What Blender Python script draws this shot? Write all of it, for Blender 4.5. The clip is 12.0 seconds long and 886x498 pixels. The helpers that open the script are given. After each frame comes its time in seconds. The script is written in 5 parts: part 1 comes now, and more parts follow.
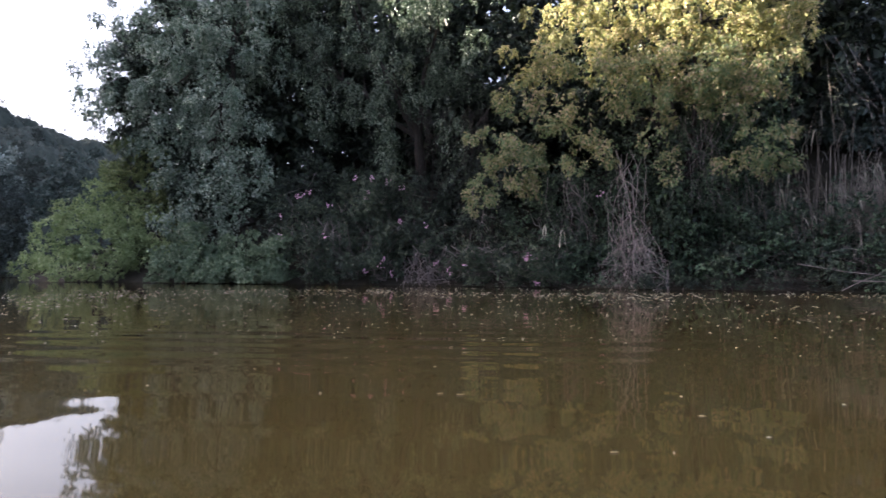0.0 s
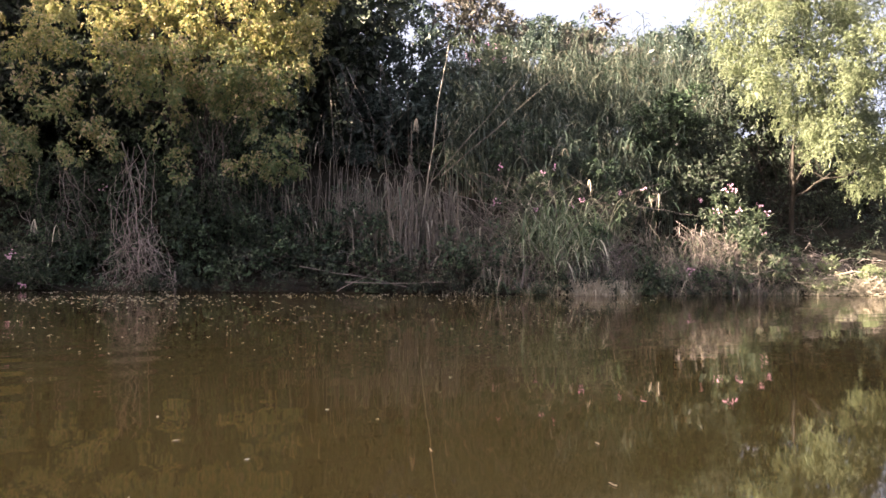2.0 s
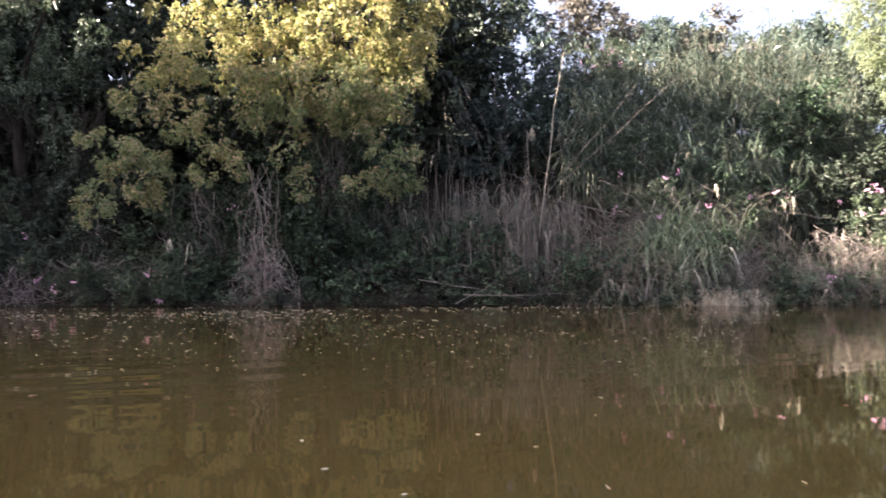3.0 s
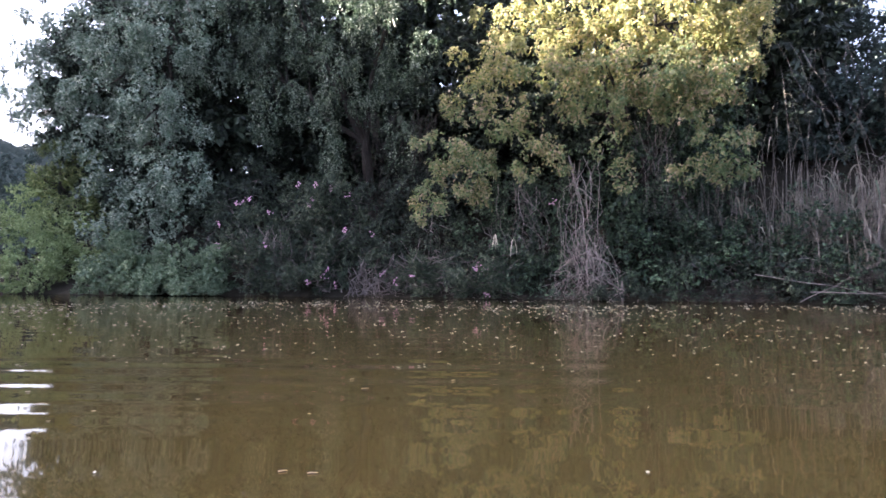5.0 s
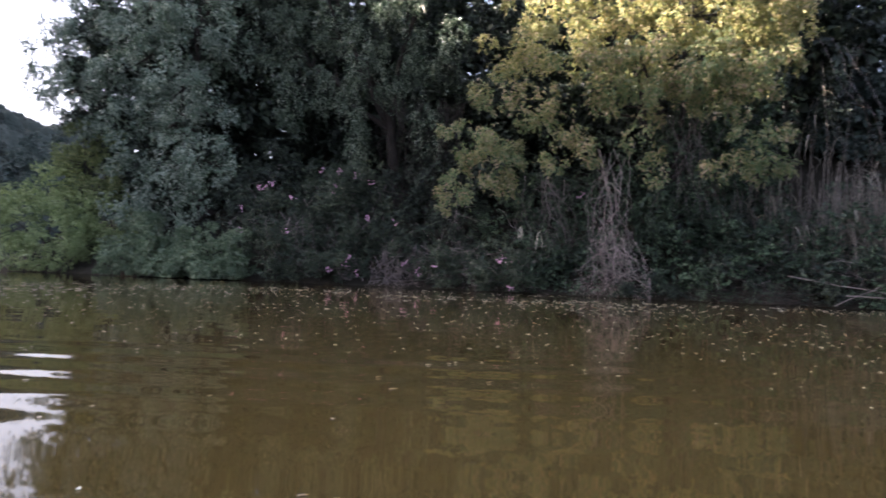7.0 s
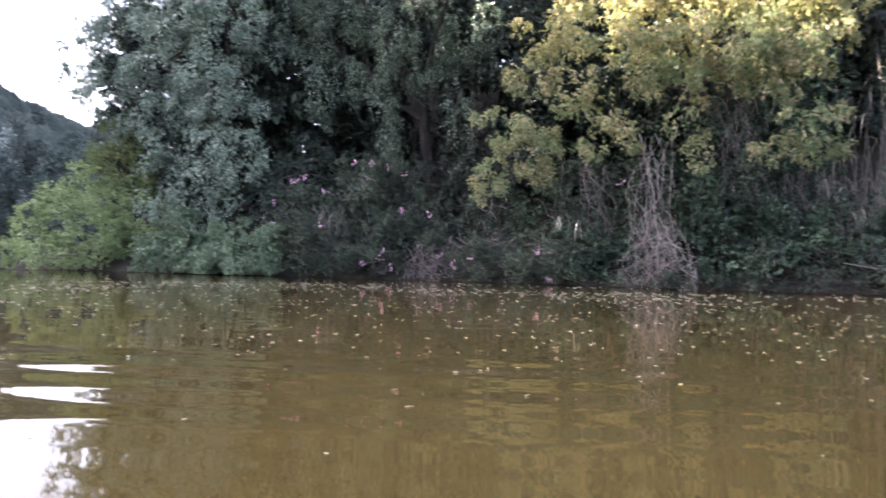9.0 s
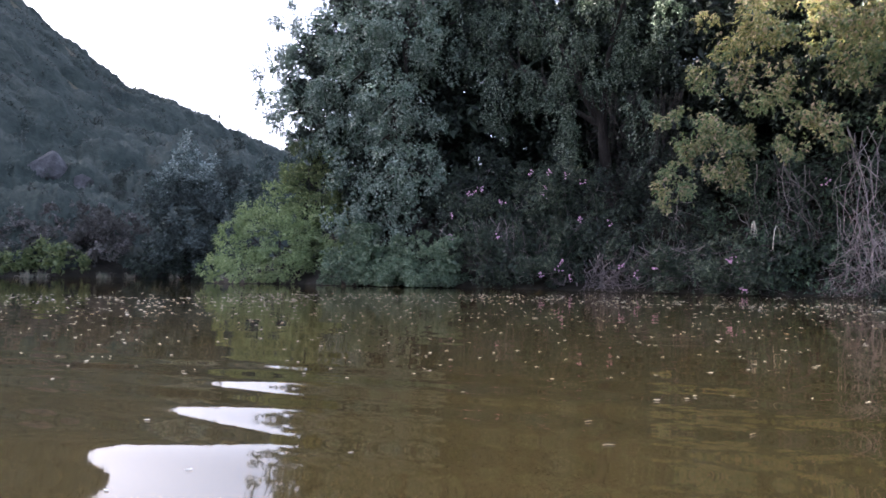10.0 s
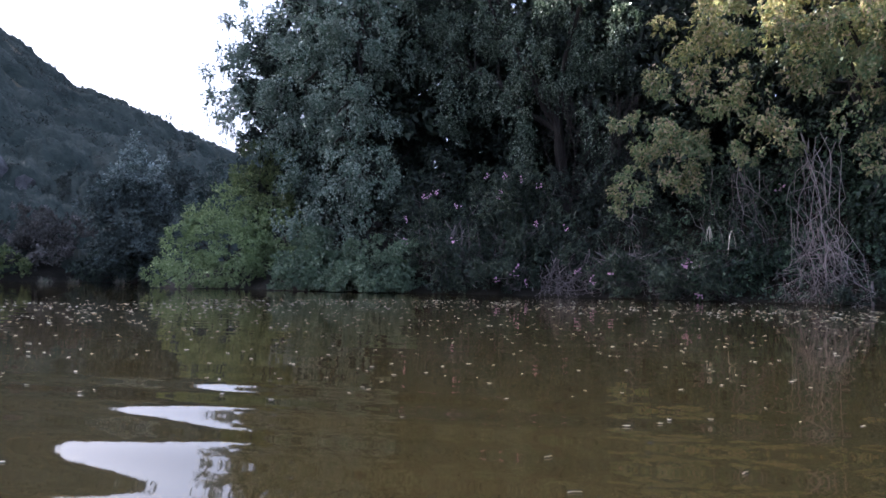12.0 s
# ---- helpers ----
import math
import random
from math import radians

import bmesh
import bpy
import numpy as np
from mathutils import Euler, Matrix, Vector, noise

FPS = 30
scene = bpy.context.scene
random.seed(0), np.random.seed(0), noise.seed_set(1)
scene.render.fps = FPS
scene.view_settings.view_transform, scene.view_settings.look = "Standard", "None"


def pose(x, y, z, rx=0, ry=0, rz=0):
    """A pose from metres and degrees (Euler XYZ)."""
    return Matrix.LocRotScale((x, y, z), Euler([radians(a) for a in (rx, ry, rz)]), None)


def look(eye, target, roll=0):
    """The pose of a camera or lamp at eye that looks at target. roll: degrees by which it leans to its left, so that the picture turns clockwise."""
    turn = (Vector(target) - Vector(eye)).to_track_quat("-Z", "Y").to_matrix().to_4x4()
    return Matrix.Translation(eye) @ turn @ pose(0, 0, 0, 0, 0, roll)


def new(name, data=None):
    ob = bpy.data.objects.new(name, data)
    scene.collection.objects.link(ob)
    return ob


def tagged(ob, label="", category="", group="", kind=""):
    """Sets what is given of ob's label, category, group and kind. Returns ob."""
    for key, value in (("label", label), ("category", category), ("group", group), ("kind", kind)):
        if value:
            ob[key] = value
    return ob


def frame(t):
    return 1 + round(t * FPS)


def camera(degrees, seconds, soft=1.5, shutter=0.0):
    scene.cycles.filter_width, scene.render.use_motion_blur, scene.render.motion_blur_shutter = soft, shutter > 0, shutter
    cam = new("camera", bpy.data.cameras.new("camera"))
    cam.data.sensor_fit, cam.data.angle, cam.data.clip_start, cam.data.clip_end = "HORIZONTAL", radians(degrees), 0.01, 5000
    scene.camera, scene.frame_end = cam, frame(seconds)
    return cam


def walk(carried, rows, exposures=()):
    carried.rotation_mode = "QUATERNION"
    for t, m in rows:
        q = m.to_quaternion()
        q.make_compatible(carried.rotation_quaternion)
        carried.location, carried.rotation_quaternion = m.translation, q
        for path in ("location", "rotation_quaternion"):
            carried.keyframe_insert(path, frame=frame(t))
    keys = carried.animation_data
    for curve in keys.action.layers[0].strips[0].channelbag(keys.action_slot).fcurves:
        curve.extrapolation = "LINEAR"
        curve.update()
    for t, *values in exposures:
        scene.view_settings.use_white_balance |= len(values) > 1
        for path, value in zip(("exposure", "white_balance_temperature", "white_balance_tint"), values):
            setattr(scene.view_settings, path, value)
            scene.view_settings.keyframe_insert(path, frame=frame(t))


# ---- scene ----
cam = camera(59.3, 12.0, 1.55, 0.2)
# seconds, place in metres, turn in degrees
ROWS = [
    (0.0, 0.009, -0.017, 0.500, 91.54, -0.19, 1.64),
    (0.5, 0.046, 0.120, 0.500, 91.73, 0.78, -6.62),
    (1.0, 0.091, 0.205, 0.501, 89.51, 0.99, -19.60),
    (1.5, 0.150, 0.274, 0.500, 89.47, 0.11, -29.85),
    (2.0, 0.212, 0.325, 0.499, 91.87, -0.55, -33.14),
    (2.5, 0.241, 0.440, 0.499, 92.71, -0.32, -31.46),
    (3.0, 0.211, 0.596, 0.501, 92.73, 0.24, -24.81),
    (3.5, 0.263, 0.746, 0.501, 93.89, 0.57, -15.39),
    (5.3, 0.276, 1.131, 0.500, 91.88, -0.51, 1.51),
    (5.5, 0.291, 1.178, 0.503, 91.60, -0.78, 4.12),
    (6.0, 0.192, 1.246, 0.502, 91.26, -1.29, 8.77),
    (6.5, 0.168, 1.336, 0.502, 91.43, -1.87, 7.42),
    (7.0, 0.196, 1.420, 0.499, 91.68, -1.98, -0.10),
    (7.2, 0.229, 1.475, 0.498, 91.64, -1.88, -3.74),
    (8.8, 0.252, 1.931, 0.501, 90.80, -1.21, -1.44),
    (9.0, 0.240, 2.003, 0.499, 91.06, -1.13, 2.67),
    (9.5, 0.183, 2.169, 0.497, 91.97, -1.41, 10.93),
    (10.0, 0.157, 2.373, 0.499, 91.70, -0.53, 15.68),
    (10.5, 0.111, 2.549, 0.498, 90.93, 0.39, 17.86),
    (11.0, 0.087, 2.657, 0.500, 90.34, 0.85, 18.26),
    (11.5, 0.090, 2.774, 0.499, 91.00, 0.34, 14.79),
    (12.0, 0.101, 2.828, 0.501, 92.09, -0.62, 12.47),
]
EXPOSURES = [(0.0, 3.55, 5880, 17), (0.5, 3.65, 6050, 19), (1.0, 4.88, 6300, 21), (1.5, 4.53, 6580, 21), (2.0, 3.45, 6940, 20), (2.5, 3.3, 6790, 20), (3.0, 3.66, 6260, 19), (3.5, 4.31, 5910, 20), (5.5, 4.11, 5690, 18), (6.0, 3.8, 5640, 17), (6.5, 3.47, 5640, 17), (7.0, 3.58, 5890, 18), (8.8, 4.85, 5990, 18), (9.0, 4.62, 5890, 18), (9.5, 4.05, 5690, 17), (10.0, 3.85, 5600, 18), (11.0, 3.68, 5620, 19), (12.0, 3.37, 5260, 17)]
walk(cam, [(t, pose(x, y, z, rx, ry, rz)) for t, x, y, z, rx, ry, rz in ROWS], EXPOSURES)

# ---------------------------------------------------------------- light
SUN_AZ, SUN_EL = 76.0, 20.0      # degrees left of +y, degrees above the horizon
world = bpy.data.worlds.new("world")
scene.world = world
world.use_nodes = True
wn = world.node_tree.nodes
sky = wn.new("ShaderNodeTexSky")
sky.sky_type = "NISHITA"
sky.sun_disc = False
sky.sun_elevation = radians(SUN_EL)
sky.sun_rotation = radians(360 - SUN_AZ)
sky.air_density, sky.dust_density, sky.ozone_density = 0.55, 8.0, 0.7
haze = wn.new("ShaderNodeMix")               # thin even haze whitens the whole sky
haze.data_type = "RGBA"
haze.inputs["Factor"].default_value = 0.45
haze.inputs["B"].default_value = (2.35, 2.5, 2.92, 1)
wn["Background"].inputs[1].default_value = 0.057
world.node_tree.links.new(sky.outputs[0], haze.inputs["A"])
world.node_tree.links.new(haze.outputs["Result"], wn["Background"].inputs[0])

sun = new("sun", bpy.data.lights.new("sun", "SUN"))
sun.data.energy, sun.data.angle, sun.data.color = 5.0, radians(0.6), (1.0, 0.88, 0.66)
sun.matrix_world = look((0, 0, 0), (math.sin(radians(SUN_AZ)), -math.cos(radians(SUN_AZ)), -math.tan(radians(SUN_EL))))


# ---------------------------------------------------------------- materials
def mat(name):
    m = bpy.data.materials.new(name)
    m.use_nodes = True
    nt = m.node_tree
    return m, nt.nodes, nt.links, nt.nodes["Principled BSDF"]


def ramp(nodes, stops):
    r = nodes.new("ShaderNodeValToRGB")
    el = r.color_ramp.elements
    while len(el) < len(stops):
        el.new(0.5)
    for e, (p, c) in zip(el, stops):
        e.position, e.color = p, (*c, 1)
    return r


def leaf_mat(name, colours, patch, rough=0.5, through_light=0.35, scale=1.3, patch_amount=0.7):
    """Leaves: every leaf its own tone, drifting over the crown in patches, with light coming through."""
    m, n, l, b = mat(name)
    geo, tc = n.new("ShaderNodeNewGeometry"), n.new("ShaderNodeTexCoord")
    k = len(colours)
    r = ramp(n, [(0.15 + 0.7 * i / max(1, k - 1), c) for i, c in enumerate(colours)])
    l.new(geo.outputs["Random Per Island"], r.inputs[0])
    no = n.new("ShaderNodeTexNoise")
    no.inputs["Scale"].default_value, no.inputs["Detail"].default_value = scale, 5
    l.new(tc.outputs["Object"], no.inputs["Vector"])
    pr = ramp(n, [(0.42, (0, 0, 0)), (0.62, (patch_amount,) * 3)])
    l.new(no.outputs["Fac"], pr.inputs[0])
    mix = n.new("ShaderNodeMix")
    mix.data_type = "RGBA"
    l.new(pr.outputs[0], mix.inputs["Factor"])
    l.new(r.outputs[0], mix.inputs["A"])
    mix.inputs["B"].default_value = (*patch, 1)
    l.new(mix.outputs["Result"], b.inputs["Base Color"])
    b.inputs["Roughness"].default_value = rough
    b.inputs["Specular IOR Level"].default_value = 0.5
    tr = n.new("ShaderNodeBsdfTranslucent")
    l.new(mix.outputs["Result"], tr.inputs["Color"])
    ms = n.new("ShaderNodeMixShader")
    ms.inputs[0].default_value = through_light
    l.new(b.outputs[0], ms.inputs[1])
    l.new(tr.outputs[0], ms.inputs[2])
    l.new(ms.outputs[0], n["Material Output"].inputs["Surface"])
    return m


def rough_mat(name, colours, scale, rough=0.85, bump=0.02, island=0.0, stretch=(1, 1, 1)):
    """Bark, soil, rock, dry stalks: two scales of noise in colour and relief."""
    m, n, l, b = mat(name)
    tc, mp = n.new("ShaderNodeTexCoord"), n.new("ShaderNodeMapping")
    mp.inputs["Scale"].default_value = stretch
    l.new(tc.outputs["Object"], mp.inputs["Vector"])
    a, c = n.new("ShaderNodeTexNoise"), n.new("ShaderNodeTexNoise")
    a.inputs["Scale"].default_value, a.inputs["Detail"].default_value = scale, 6
    c.inputs["Scale"].default_value, c.inputs["Detail"].default_value = scale * 7, 4
    for q in (a, c):
        l.new(mp.outputs[0], q.inputs["Vector"])
    mx = n.new("ShaderNodeMath")
    mx.operation = "MULTIPLY_ADD"
    l.new(c.outputs["Fac"], mx.inputs[0])
    mx.inputs[1].default_value = 0.45
    l.new(a.outputs["Fac"], mx.inputs[2])
    geo = n.new("ShaderNodeNewGeometry")
    ad = n.new("ShaderNodeMath")
    ad.operation = "MULTIPLY_ADD"
    l.new(geo.outputs["Random Per Island"], ad.inputs[0])
    ad.inputs[1].default_value = island
    l.new(mx.outputs[0], ad.inputs[2])
    lo, hi = 0.45, 1.0 + island
    k = len(colours)
    sub = n.new("ShaderNodeMapRange")
    sub.inputs["From Min"].default_value, sub.inputs["From Max"].default_value = lo, hi
    l.new(ad.outputs[0], sub.inputs["Value"])
    r = ramp(n, [(i / (k - 1), q) for i, q in enumerate(colours)])
    l.new(sub.outputs[0], r.inputs[0])
    l.new(r.outputs[0], b.inputs["Base Color"])
    b.inputs["Roughness"].default_value = rough
    b.inputs["Specular IOR Level"].default_value = 0.15
    bp = n.new("ShaderNodeBump")
    bp.inputs["Strength"].default_value, bp.inputs["Distance"].default_value = 0.8, bump
    l.new(mx.outputs[0], bp.inputs["Height"])
    l.new(bp.outputs[0], b.inputs["Normal"])
    return m


# The palest tone in M_GREY and M_MID is a painted leaf glint
M_GREY = leaf_mat("grey_green_leaves", [(0.07, 0.11, 0.078), (0.15, 0.205, 0.15), (0.24, 0.295, 0.228), (0.46, 0.51, 0.43)], (0.10, 0.155, 0.098), 0.33, 0.25)
M_MID = leaf_mat("mid_green_leaves", [(0.02, 0.04, 0.021), (0.052, 0.082, 0.044), (0.11, 0.144, 0.088), (0.30, 0.34, 0.26)], (0.031, 0.056, 0.03), 0.35, 0.25)
# Near-black leaf tones put the wood's deep shade into the colour
M_SHADED = leaf_mat("shade_dark_leaves", [(0.006, 0.011, 0.007), (0.015, 0.026, 0.0145), (0.034, 0.052, 0.03), (0.08, 0.105, 0.066)], (0.01, 0.018, 0.0105), 0.55, 0.15)
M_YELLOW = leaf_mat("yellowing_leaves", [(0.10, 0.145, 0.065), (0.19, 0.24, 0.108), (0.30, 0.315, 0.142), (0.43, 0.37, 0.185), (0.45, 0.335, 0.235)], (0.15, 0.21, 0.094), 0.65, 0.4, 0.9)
# Upper crown's gold mixes autumn yellow with sunlight painted into the colour
M_GOLD_LIT = leaf_mat("sunlit_golden_leaves", [(0.16, 0.19, 0.075), (0.31, 0.31, 0.11), (0.48, 0.42, 0.165), (0.54, 0.44, 0.26)], (0.235, 0.245, 0.10), 0.65, 0.45, 0.8)
M_WILLOW = leaf_mat("light_green_leaves", [(0.13, 0.185, 0.075), (0.26, 0.335, 0.135), (0.41, 0.475, 0.235)], (0.185, 0.25, 0.105), 0.45)
M_SHRUB = leaf_mat("shrub_leaves", [(0.085, 0.13, 0.075), (0.165, 0.225, 0.13), (0.27, 0.33, 0.225)], (0.11, 0.16, 0.095), 0.42)
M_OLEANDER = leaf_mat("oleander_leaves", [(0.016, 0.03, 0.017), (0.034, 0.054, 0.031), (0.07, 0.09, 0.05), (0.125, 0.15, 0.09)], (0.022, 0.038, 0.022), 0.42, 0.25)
# Ivy: near-black tones imitate shaded gaps, the palest imitate gloss
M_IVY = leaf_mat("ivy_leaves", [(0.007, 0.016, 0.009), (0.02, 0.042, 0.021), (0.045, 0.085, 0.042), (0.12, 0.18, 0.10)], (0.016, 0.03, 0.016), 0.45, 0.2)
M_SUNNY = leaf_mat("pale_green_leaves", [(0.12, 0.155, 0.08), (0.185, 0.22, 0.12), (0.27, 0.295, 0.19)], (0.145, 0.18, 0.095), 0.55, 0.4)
M_REED = leaf_mat("reed_blades", [(0.03, 0.052, 0.037), (0.058, 0.088, 0.062), (0.105, 0.13, 0.095), (0.26, 0.24, 0.185)], (0.05, 0.074, 0.055), 0.5, 0.3)
M_YOUNG = leaf_mat("young_reed_blades", [(0.12, 0.18, 0.10), (0.23, 0.30, 0.18), (0.42, 0.44, 0.31), (0.62, 0.58, 0.48)], (0.18, 0.24, 0.145), 0.4, 0.35)
M_GRASS = leaf_mat("bank_grass", [(0.075, 0.105, 0.065), (0.155, 0.165, 0.12), (0.30, 0.27, 0.215), (0.46, 0.41, 0.34)], (0.20, 0.185, 0.145), 0.6, 0.3)
M_SCRUB = leaf_mat("hill_scrub", [(0.034, 0.045, 0.037), (0.052, 0.066, 0.053), (0.085, 0.097, 0.08)], (0.095, 0.095, 0.08), 0.85, 0.12, 0.12)
# Silver tree: pale lit top and dark shaded base put into two leaf colours
M_FARLIT = leaf_mat("silver_leaves", [(0.095, 0.13, 0.112), (0.24, 0.29, 0.255), (0.48, 0.53, 0.48)], (0.12, 0.155, 0.135), 0.5, 0.2)
M_FARSHADE = leaf_mat("shaded_silver_leaves", [(0.035, 0.052, 0.045), (0.075, 0.10, 0.085), (0.17, 0.20, 0.18)], (0.05, 0.068, 0.058), 0.5, 0.2)
M_OLIVE = leaf_mat("olive_leaves", [(0.085, 0.115, 0.04), (0.16, 0.20, 0.07), (0.27, 0.30, 0.12)], (0.115, 0.15, 0.055), 0.45)
M_BLUE = leaf_mat("blue_green_leaves", [(0.026, 0.045, 0.037), (0.052, 0.082, 0.066), (0.12, 0.155, 0.135)], (0.035, 0.058, 0.046), 0.4, 0.2)
M_RUSSET = leaf_mat("russet_leaves", [(0.07, 0.065, 0.055), (0.115, 0.10, 0.09), (0.19, 0.165, 0.155)], (0.08, 0.082, 0.06), 0.6, 0.2)
M_PINK = leaf_mat("pink_petals", [(0.80, 0.33, 0.58), (0.86, 0.45, 0.68), (0.9, 0.60, 0.78)], (0.84, 0.42, 0.64), 0.5, 0.35, 6)
# Pale leaves, whitened further to carry the sky's sheen in their colour
M_FLOAT = leaf_mat("fallen_leaves", [(0.70, 0.62, 0.46), (0.84, 0.82, 0.70), (0.88, 0.87, 0.80), (0.66, 0.53, 0.36)], (0.82, 0.80, 0.69), 0.4, 0.3, 3)
M_FLOAT.node_tree.nodes["Principled BSDF"].inputs["Roughness"].default_value = 0.25      # wet
M_BARK = rough_mat("bark", [(0.016, 0.014, 0.012), (0.041, 0.035, 0.031), (0.085, 0.073, 0.063)], 3, 0.9, 0.03, 0, (1, 1, 0.25))
M_PALEBARK = rough_mat("pale_bark", [(0.14, 0.12, 0.10), (0.24, 0.21, 0.18), (0.34, 0.31, 0.27)], 4, 0.9, 0.02, 0, (1, 1, 0.3))
M_TWIG = rough_mat("dead_twigs", [(0.07, 0.058, 0.058), (0.18, 0.151, 0.147), (0.41, 0.355, 0.335)], 5, 0.85, 0.002, 0.5)
M_BLEACHED = rough_mat("bleached_twigs", [(0.13, 0.105, 0.10), (0.30, 0.25, 0.24), (0.56, 0.49, 0.46)], 5, 0.85, 0.002, 0.5)
M_CANE = rough_mat("dry_canes", [(0.052, 0.043, 0.039), (0.15, 0.127, 0.113), (0.43, 0.38, 0.32)], 4, 0.6, 0.001, 0.5)
M_HUSK = rough_mat("pale_husks", [(0.30, 0.25, 0.19), (0.43, 0.38, 0.31), (0.58, 0.53, 0.45)], 6, 0.7, 0.002, 0.4)
def dry_above(m, z0, z1, colours):
    """Dry grass takes over from soil between two heights, in uneven patches."""
    n, l = m.node_tree.nodes, m.node_tree.links
    b = n["Principled BSDF"]
    old = b.inputs["Base Color"].links[0].from_socket
    tc, sep, no, ad, mr, mix = (n.new("ShaderNode" + q) for q in ("TexCoord", "SeparateXYZ", "TexNoise", "Math", "MapRange", "Mix"))
    l.new(tc.outputs["Object"], sep.inputs[0])
    l.new(tc.outputs["Object"], no.inputs["Vector"])
    no.inputs["Scale"].default_value, no.inputs["Detail"].default_value = 0.12, 6
    ad.operation = "MULTIPLY_ADD"
    l.new(no.outputs["Fac"], ad.inputs[0])
    ad.inputs[1].default_value = 12
    l.new(sep.outputs["Z"], ad.inputs[2])
    mr.inputs["From Min"].default_value, mr.inputs["From Max"].default_value = z0, z1
    l.new(ad.outputs[0], mr.inputs["Value"])
    r = ramp(n, [(0.3, colours[0]), (0.7, colours[1])])
    l.new(no.outputs["Fac"], r.inputs[0])
    mix.data_type = "RGBA"
    l.new(mr.outputs[0], mix.inputs["Factor"])
    l.new(old, mix.inputs["A"])
    l.new(r.outputs[0], mix.inputs["B"])
    l.new(mix.outputs["Result"], b.inputs["Base Color"])


M_SOIL = rough_mat("bank_soil", [(0.014, 0.012, 0.009), (0.026, 0.023, 0.017), (0.05, 0.043, 0.032)], 0.8, 0.95, 0.08)
dry_above(M_SOIL, 13, 18, [(0.065, 0.068, 0.042), (0.115, 0.10, 0.065)])
M_ROCK = rough_mat("hill_rock", [(0.055, 0.054, 0.054), (0.105, 0.10, 0.098), (0.19, 0.182, 0.178)], 1.6, 0.95, 0.4)
M_CANOPY = rough_mat("scrub_canopy", [(0.022, 0.03, 0.025), (0.042, 0.053, 0.043), (0.078, 0.085, 0.068)], 0.32, 0.95, 0.5)


def water_mat():
    """Muddy, slow water: brown body under a clear surface with fine ripples and long low waves."""
    m, n, l, b = mat("muddy_water")
    tc = n.new("ShaderNodeTexCoord")
    big = n.new("ShaderNodeTexNoise")
    big.inputs["Scale"].default_value, big.inputs["Detail"].default_value = 0.35, 3
    l.new(tc.outputs["Object"], big.inputs["Vector"])
    r = ramp(n, [(0.35, (0.062, 0.0445, 0.0145)), (0.65, (0.073, 0.053, 0.0175))])
    l.new(big.outputs["Fac"], r.inputs[0])
    n.remove(b)
    sep = n.new("ShaderNodeSeparateXYZ")
    l.new(tc.outputs["Object"], sep.inputs[0])

    def between(socket, a, z, at_a, at_z):
        q = n.new("ShaderNodeMapRange")
        q.interpolation_type = "SMOOTHSTEP"
        for key, value in (("From Min", a), ("From Max", z), ("To Min", at_a), ("To Max", at_z)):
            q.inputs[key].default_value = value
        l.new(socket, q.inputs["Value"])
        return q.outputs[0]

    def calc(kind, a, c):
        q = n.new("ShaderNodeMath")
        q.operation = kind
        for socket, value in zip(q.inputs, (a, c)):
            if isinstance(value, (int, float)):
                socket.default_value = value
            else:
                l.new(value, socket)
        return q.outputs[0]

    drift = n.new("ShaderNodeTexNoise")              # bends the crests so that no two run alike
    drift.inputs["Scale"].default_value, drift.inputs["Detail"].default_value = 0.3, 2
    l.new(tc.outputs["Object"], drift.inputs["Vector"])
    gust = n.new("ShaderNodeTexNoise")               # calmer and livelier patches
    gust.inputs["Scale"].default_value, gust.inputs["Detail"].default_value = 0.22, 1
    l.new(tc.outputs["Object"], gust.inputs["Vector"])
    lively = between(gust.outputs["Fac"], 0.38, 0.62, 0.2, 0.8)

    def train(waves):
        """The slope of several trains of waves: length, degrees off straight ahead, steepness, how far the crests bend."""
        total = None
        for i, (length, turn, steep, bend) in enumerate(waves):
            k = 2 * math.pi / length
            ux, uy = math.sin(radians(turn)), math.cos(radians(turn))
            dot, sc = n.new("ShaderNodeVectorMath"), n.new("ShaderNodeVectorMath")
            dot.operation, sc.operation = "DOT_PRODUCT", "SCALE"
            dot.inputs[1].default_value = (ux * k, uy * k, 0)
            l.new(tc.outputs["Object"], dot.inputs[0])
            along = calc("ADD", dot.outputs["Value"], calc("MULTIPLY", drift.outputs["Fac"], bend))
            sc.inputs[0].default_value = (ux * steep, uy * steep, 0)
            l.new(calc("COSINE", calc("ADD", along, 1.7 * i), 0), sc.inputs["Scale"])
            if total:
                ad = n.new("ShaderNodeVectorMath")
                l.new(total, ad.inputs[0])
                l.new(sc.outputs[0], ad.inputs[1])
                total = ad.outputs[0]
            else:
                total = sc.outputs[0]
        return total

    def scaled(vector, factor):
        q = n.new("ShaderNodeVectorMath")
        q.operation = "SCALE"
        l.new(vector, q.inputs[0])
        l.new(factor, q.inputs["Scale"])
        return q.outputs[0]

    wavelets = train(((0.62, 8, 0.0034, 9), (0.41, -21, 0.0030, 13), (0.29, 24, 0.0026, 15), (0.21, -6, 0.0022, 18), (0.155, 37, 0.0020, 14), (0.34, -48, 0.0016, 10), (1.3, 3, 0.0030, 6)))
    swells = train(((0.62, 2, 0.036, 5), (0.97, -5, 0.008, 4)))
    near = calc("MULTIPLY", between(sep.outputs["Y"], 3.5, 4.7, 0.12, 1.0), between(sep.outputs["Y"], 5.7, 6.6, 1.0, 0.05))
    open_side = between(sep.outputs["X"], 0.2, 2.6, 1.0, 0.10)
